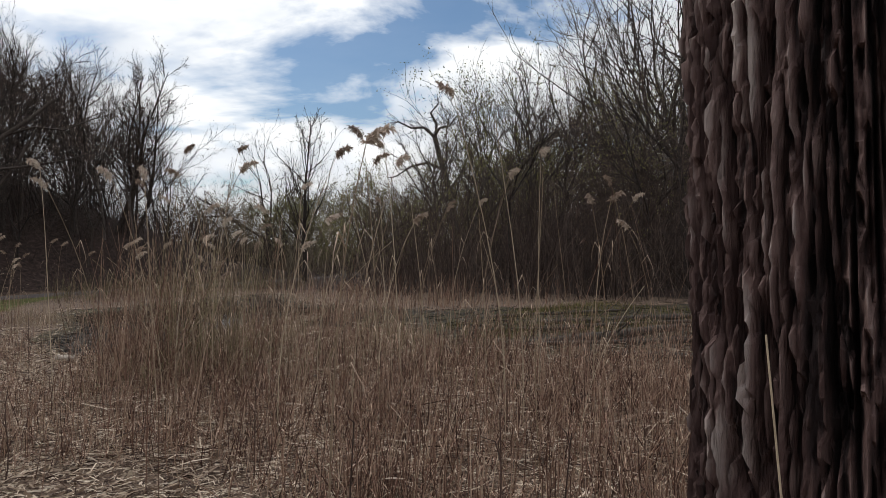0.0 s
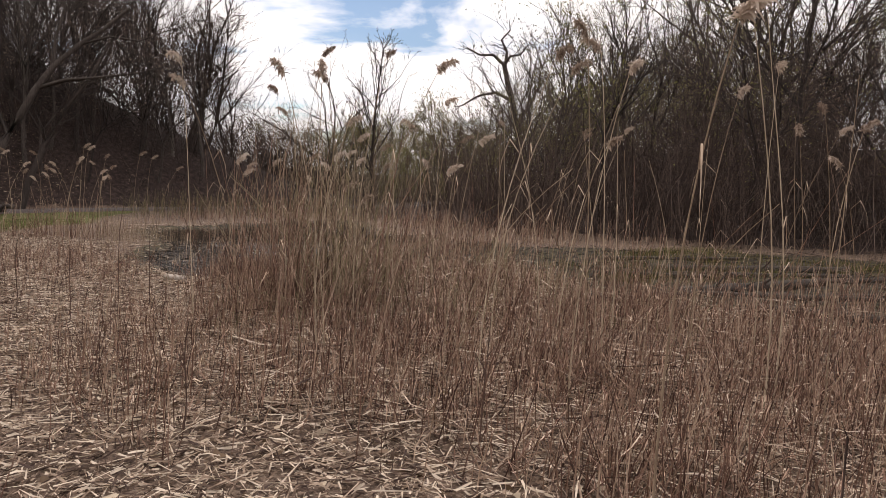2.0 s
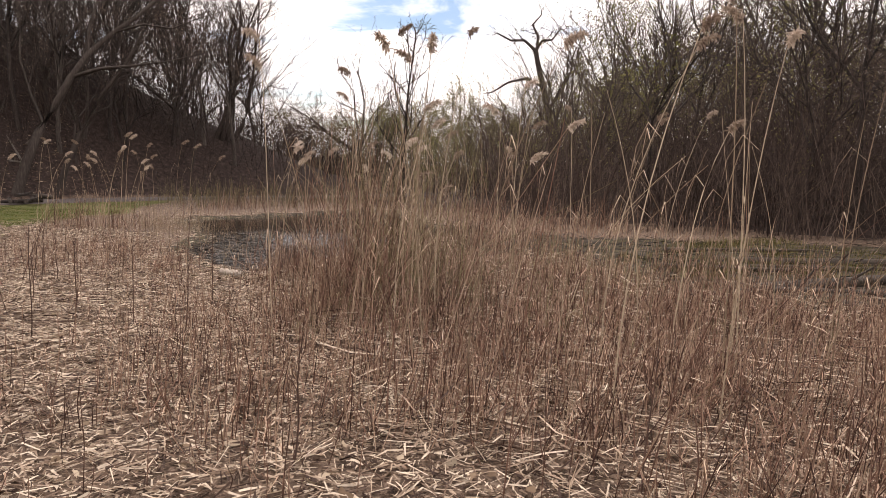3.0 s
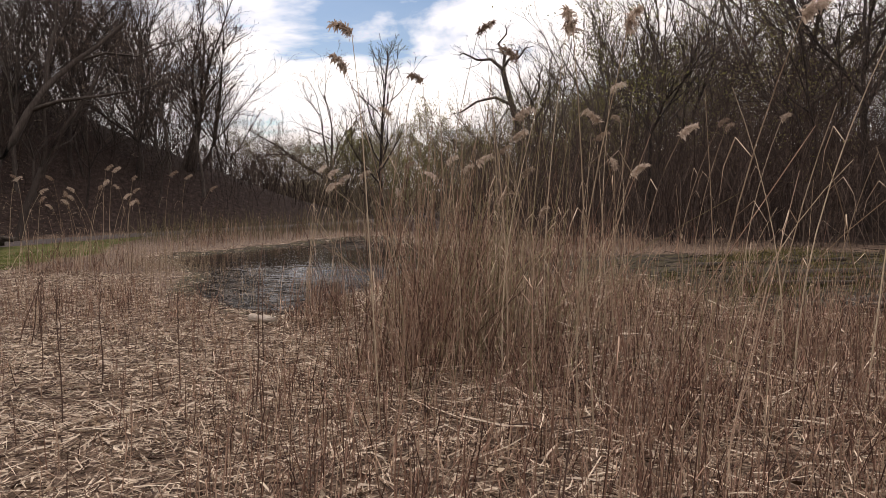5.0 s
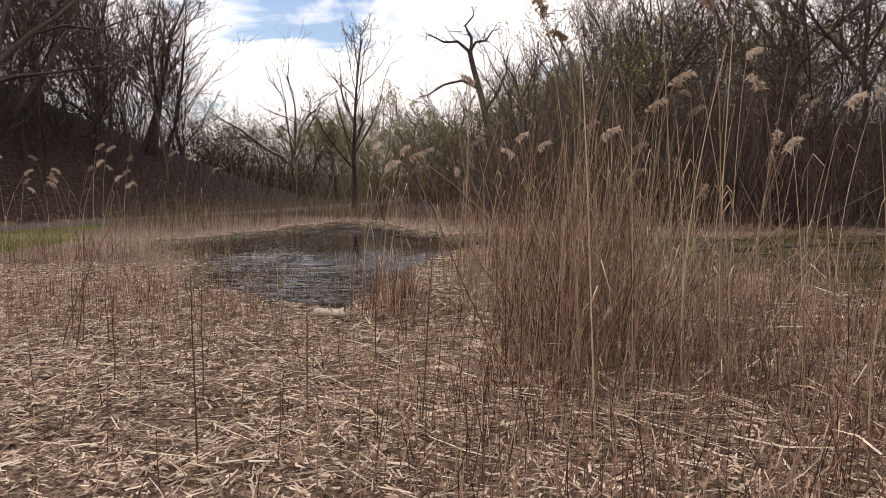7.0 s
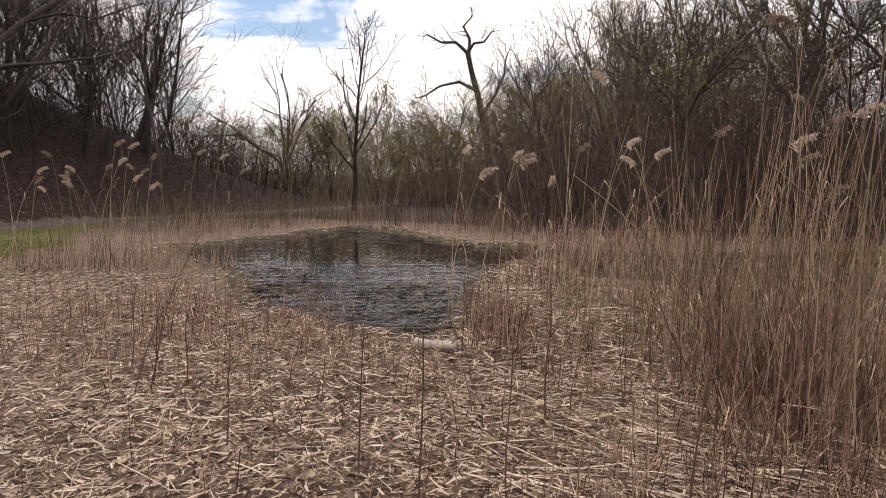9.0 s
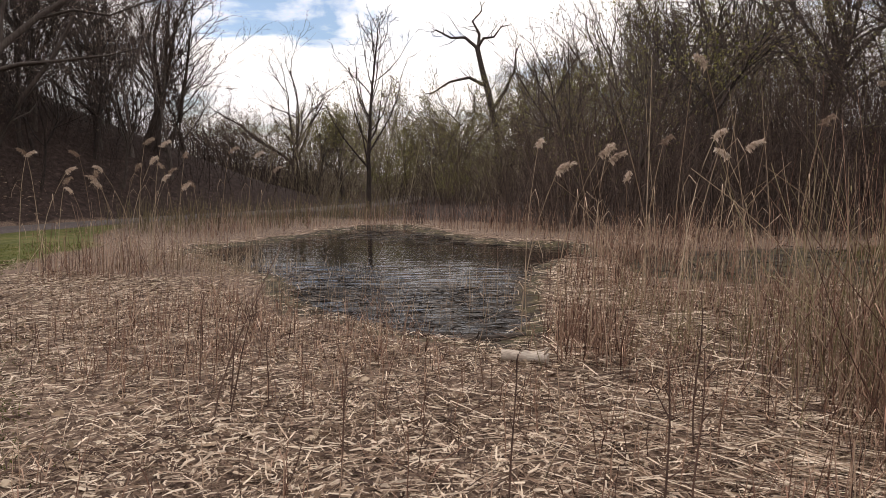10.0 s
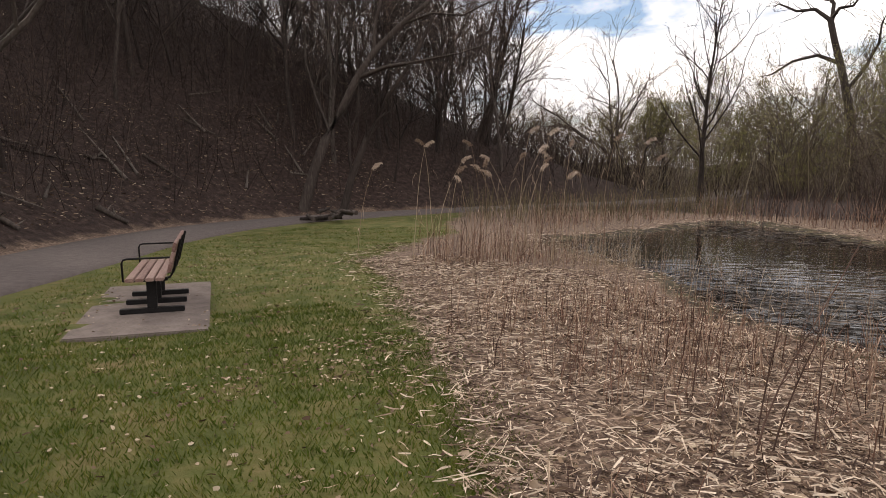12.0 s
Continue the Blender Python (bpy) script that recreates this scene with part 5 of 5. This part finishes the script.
g = np.concatenate([along_edge, scatter(lawn_near, 26000, grass_rng), scatter([(-7.4, 1.0), (-2.8, 2.0), (-3.1, 3.9), (-4.75, 6.5), (-6.4, 7.6), (-8.6, 5)], 30000, grass_rng)])
pad_axis = np.array([math.cos(radians(131.3)), math.sin(radians(131.3))])
rel = g - np.array([-8.3, 6.7])
on_pad = (np.abs(rel @ pad_axis) < 1.62) & (np.abs(rel @ np.array([-pad_axis[1], pad_axis[0]])) < 0.68)
dist, _ = line_distance(FOOTPATH, g[:, 0], g[:, 1])
worn = np.array([noise.noise((px * 0.75, py * 0.75, 5.0)) + 0.5 * noise.noise((px * 2.3, py * 2.3, 1.0)) for px, py in g])
g = g[~on_pad & (dist > 1.33) & (worn > -0.80 + grass_rng.normal(0, 0.12, len(g)))]
n = len(g)
a = grass_rng.uniform(0, 6.283, n)
out = np.stack([np.cos(a), np.sin(a), np.zeros(n)], 1)
hh = grass_rng.uniform(0.018, 0.06, n)[:, None]
p = np.stack([g[:, 0], g[:, 1], height(g[:, 0], g[:, 1]) - 0.003], 1)
tagged(mesh_part("lawn_blades", *slivers(p, p + out * hh * 0.7 + np.array([0, 0, 1.0]) * hh, np.full(n, 0.0045), grass_rng), BLADES, smooth=False), "short green lawn grass with worn yellow patches", "grass", kind="stuff")

moss_rng = np.random.default_rng(71)
ms = clumped([(5.6, 10.5), (6.6, 8.2), (9.5, 9.2), (13, 11), (12.5, 15), (8, 14.4)], 5500, moss_rng, 40, 0.34)
mp = np.stack([ms[:, 0], ms[:, 1], height(ms[:, 0], ms[:, 1]) - 0.01], 1)
mh = moss_rng.uniform(0.04, 0.20, (len(ms), 1))
ma = moss_rng.normal(0, 0.35, (len(ms), 3)) * np.array([1, 1, 0])
tagged(mesh_part("sedge_tufts", *slivers(mp, mp + (ma + np.array([0, 0, 1.0])) * mh, np.full(len(ms), 0.008), moss_rng), SEDGE, smooth=False), "yellow-green sedge tufts on the mud", "sedge", kind="stuff")

# ---------------------------------------------------------------- loose things
def box(x0, x1, y0, y1, z0, z1, bevel=0.006):
    bm = bmesh.new()
    bmesh.ops.create_cube(bm, size=1.0)
    for v in bm.verts:
        v.co = ((x0 + x1) / 2 + v.co.x * (x1 - x0), (y0 + y1) / 2 + v.co.y * (y1 - y0), (z0 + z1) / 2 + v.co.z * (z1 - z0))
    if bevel:
        bmesh.ops.bevel(bm, geom=bm.edges[:], offset=bevel, segments=2, affect="EDGES")
    return bm


def turned(bm, m):
    bmesh.ops.transform(bm, matrix=m, verts=bm.verts)
    return bm


def bent_rod(points, r, sides=8):
    v, f = tubes(np.array([points], float), np.full((1, len(points)), r), sides)
    return v, f


def park_bench(x, y, turn):
    root = new("park_bench")
    tagged(root, "park bench with red-brown slats on black iron pedestals", "bench")
    root.matrix_basis = pose(x, y, 0.02, 0, 0, turn)
    for k in range(4):
        part("seat_slat", box(-0.92, 0.92, -0.15 + k * 0.098, -0.064 + k * 0.098, 0.385, 0.42, 0.007), SLAT, root, "red-brown wooden seat slat")
    tilt = pose(0, -0.19, 0.44, 14)
    for k in range(3):
        part("back_slat", turned(box(-0.92, 0.92, -0.022, 0.016, 0.03 + k * 0.112, 0.126 + k * 0.112, 0.007), tilt), SLAT, root, "red-brown wooden back slat")
    for px in (-0.60, 0.0, 0.60):
        post = part("pedestal", box(px - 0.04, px + 0.04, -0.05, 0.05, 0.05, 0.35, 0.006), IRON, root, "black iron pedestal")
        part("bracket", box(px - 0.03, px + 0.03, -0.17, 0.22, 0.345, 0.383, 0.005), IRON, post)
        part("skid", box(px - 0.045, px + 0.045, -0.33, 0.33, 0.0, 0.055, 0.006), IRON, root, "black iron skid foot")
        mesh_part("back_strap", *bent_rod([(px, -0.10, 0.365), (px, -0.19, 0.38), (px, -0.235, 0.45), (px, -0.265, 0.58), (px, -0.32, 0.79)], 0.014), IRON, root)
    for ax in (-0.86, 0.86):
        mesh_part("armrest", *bent_rod([(ax, 0.18, 0.385), (ax, 0.25, 0.39), (ax, 0.255, 0.58), (ax, 0.24, 0.615), (ax, 0.20, 0.625), (ax, 0.0, 0.625), (ax, -0.24, 0.625)], 0.011), IRON, root, "thin black tubular armrest")
    return root


def paving_pad(x, y, turn):
    ob = part("bench_pad", box(-1.6, 1.6, -0.65, 0.65, -0.14, 0.02, 0.012), CONCRETE, None)
    ob.matrix_basis = pose(x, y, 0, 0, 0, turn)
    tagged(ob, "worn grey concrete pad under the park bench", "pad", kind="structure")


paving_pad(-8.3, 6.7, 131.3)
park_bench(-8.31, 6.80, 131.3)


def fallen_log(name, label, a, b, r0, r1, mat, seed, k=14, sides=12, broken=0.4):
    """A lying trunk piece with knotty, uneven sides and a broken end."""
    rng = np.random.default_rng(seed)
    a, b = np.array(a, float), np.array(b, float)
    root = new(name)
    tagged(root, label, "log")
    mid = (a + b) / 2
    root.matrix_basis = Matrix.Translation(mid)
    t = np.linspace(0, 1, k)
    line = (a - mid) + np.outer(t, b - a) + rng.normal(0, 0.05, (k, 3)) * np.array([1, 1, 0.5]) * r0
    v, f = tubes(line[None], (np.linspace(r0, r1, k) * (1 + rng.normal(0, 0.05, k)))[None], sides)
    v = v + rng.normal(0, 0.045 * r0, v.shape)
    ends = [np.arange(sides)[::-1], np.arange(sides) + (k - 1) * sides]
    body = mesh_part("trunk_piece", v, f, mat, root)
    for e in ends:
        c = v[e].mean(0)
        ring = np.concatenate([v[e], [c]])
        quads = np.array([[i, (i + 1) % sides, sides, sides] for i in range(sides)])
        mesh_part("broken_end", ring, quads[:, :3], mat, root, smooth=False)
    for _ in range(3):
        p, d = along(line, rng.uniform(0.2, 0.9))
        e = off(d, 1.1, rng)
        e[2] = abs(e[2])
        stub = bend(p, e, r0 * rng.uniform(2, 4), 4, rng, 0.1, 0)
        mesh_part("stub", *tubes(stub[None], np.linspace(r0 * 0.3, r0 * 0.12, 4)[None], 6), mat, root)
    return body


fallen_log("log", "short bleached log at the water's edge", (0.05, 5.86, 0.085), (0.41, 5.72, 0.085), 0.050, 0.044, PALE_WOOD, 1)
fallen_log("log", "dark sodden log lying in the shallow water", (-0.75, 6.83, -0.055), (0.42, 7.12, -0.045), 0.045, 0.03, WET_WOOD, 2)
fallen_log("log", "dark mossy log sunk in the mud", (7.3, 7.0, -0.02), (10.2, 8.7, 0.05), 0.11, 0.07, WET_WOOD, 3)
fallen_log("log", "dark fallen log across the mud", (8.0, 5.9, 0.0), (10.4, 4.6, 0.05), 0.09, 0.06, WET_WOOD, 4)
fallen_log("log", "dark fallen log across the mud", (7.8, 10.2, 0.0), (11.6, 11.0, 0.04), 0.10, 0.06, WET_WOOD, 5)
for k, (x, y, an, hl) in enumerate(((6.9, 6.5, 0.25, 0.9), (8.9, 6.9, -0.1, 1.3), (10.6, 7.4, 0.15, 1.2), (9.4, 9.6, 0.05, 1.6), (7.4, 9.0, -0.2, 1.0), (8.4, 12.2, 0.1, 1.5), (11.5, 9.6, 0.3, 1.1))):
    fallen_log("log", "rotting branch half sunk in the wet mud", (x - hl * math.cos(an), y - hl * math.sin(an), -0.01), (x + hl * math.cos(an), y + hl * math.sin(an), 0.06), 0.06, 0.035, WET_WOOD, 30 + k)
for k, (a, b) in enumerate((((-17.6, 10.7), (-16.7, 11.1)), ((-18.3, 14.5), (-17.6, 14.9)))):
    fallen_log("log", "fallen dead branch lying on the leafy slope", (*a, float(height(*a)) + 0.08), (*b, float(height(*b)) + 0.08), 0.09, 0.05, BARK, 10 + k)
slope_rng = np.random.default_rng(43)
for k in range(34):
    a = slope_rng.uniform((-24, 9), (-14.5, 27))
    d, side = line_distance(FOOTPATH, a[0], a[1])
    if side < 0 or d < 2.2:
        continue
    way = slope_rng.uniform(0, 3.14)
    b = a + np.array([math.cos(way), math.sin(way)]) * slope_rng.uniform(0.8, 2.6)
    fallen_log("branch", "fallen dead branch lying on the leafy slope", (*a, float(height(*a)) + 0.06), (*b, float(height(*b)) + 0.10), 0.055, 0.02, BARK, 200 + k, 8, 7)
pile_rng = np.random.default_rng(41)
for k in range(9):
    cx, cy, an = -14.0 + pile_rng.normal(0, 0.35), 19.6 + pile_rng.normal(0, 0.35), pile_rng.uniform(0, 3.14)
    hl = pile_rng.uniform(0.35, 0.75)
    z = 0.08 + 0.035 * k
    fallen_log("branch", "old cut branch in a heap on the lawn", (cx - math.cos(an) * hl, cy - math.sin(an) * hl, z), (cx + math.cos(an) * hl, cy + math.sin(an) * hl, z + 0.05), 0.07, 0.045, BARK_DARK, 60 + k, 7, 8)


def dry_weed(x, y, tall, lean, turn, seed):
    rng = np.random.default_rng(seed)
    root = new("dry_weed")
    tagged(root, "thin dark dead weed stem with short side shoots", "weed", "dead weeds in the litter")
    root.matrix_basis = pose(x, y, float(height(x, y)) - 0.02, 0, 0, turn)
    t = np.linspace(0, 1, 7)
    line = np.stack([lean * tall * t ** 1.3, 0.02 * np.sin(t * 6), tall * t], 1)
    mesh_part("stem", *tubes(line[None], np.linspace(0.006, 0.0025, 7)[None], 5), WEED, root)
    for u in rng.uniform(0.3, 0.95, 6):
        shoot = bend(*along(line, u), rng.uniform(0.05, 0.16), 3, rng, 0.5, 0.1)
        mesh_part("shoot", *tubes(shoot[None], np.array([[0.003, 0.002, 0.001]]), 4), WEED, root)


weed_rng = np.random.default_rng(51)
for x, y, tall, lean in ((-1.94, 4.58, 1.15, 0.42), (-1.65, 4.82, 0.6, 0.05), (-1.93, 4.9, 0.75, 0.15), (-1.86, 4.66, 0.8, 0.3), (0.13, 2.2, 1.0, 0.02), (-2.3, 5.4, 0.7, 0.1), (-0.2, 3.2, 0.8, 0.05), (0.55, 3.0, 0.9, 0.03),
                         (1.3, 2.6, 1.2, 0.1), (-1.0, 3.6, 0.7, 0.08), (0.9, 3.9, 0.9, 0.02), (6.7, -1.9, 0.95, 0.1), (6.5, -2.2, 1.1, 0.03), (5.9, -1.6, 0.9, 0.06), (4.9, 0.3, 0.8, 0.05), (3.2, 0.2, 0.7, 0.1)):
    dry_weed(x, y, tall, lean, weed_rng.uniform(-25, 25), int(weed_rng.integers(999)))
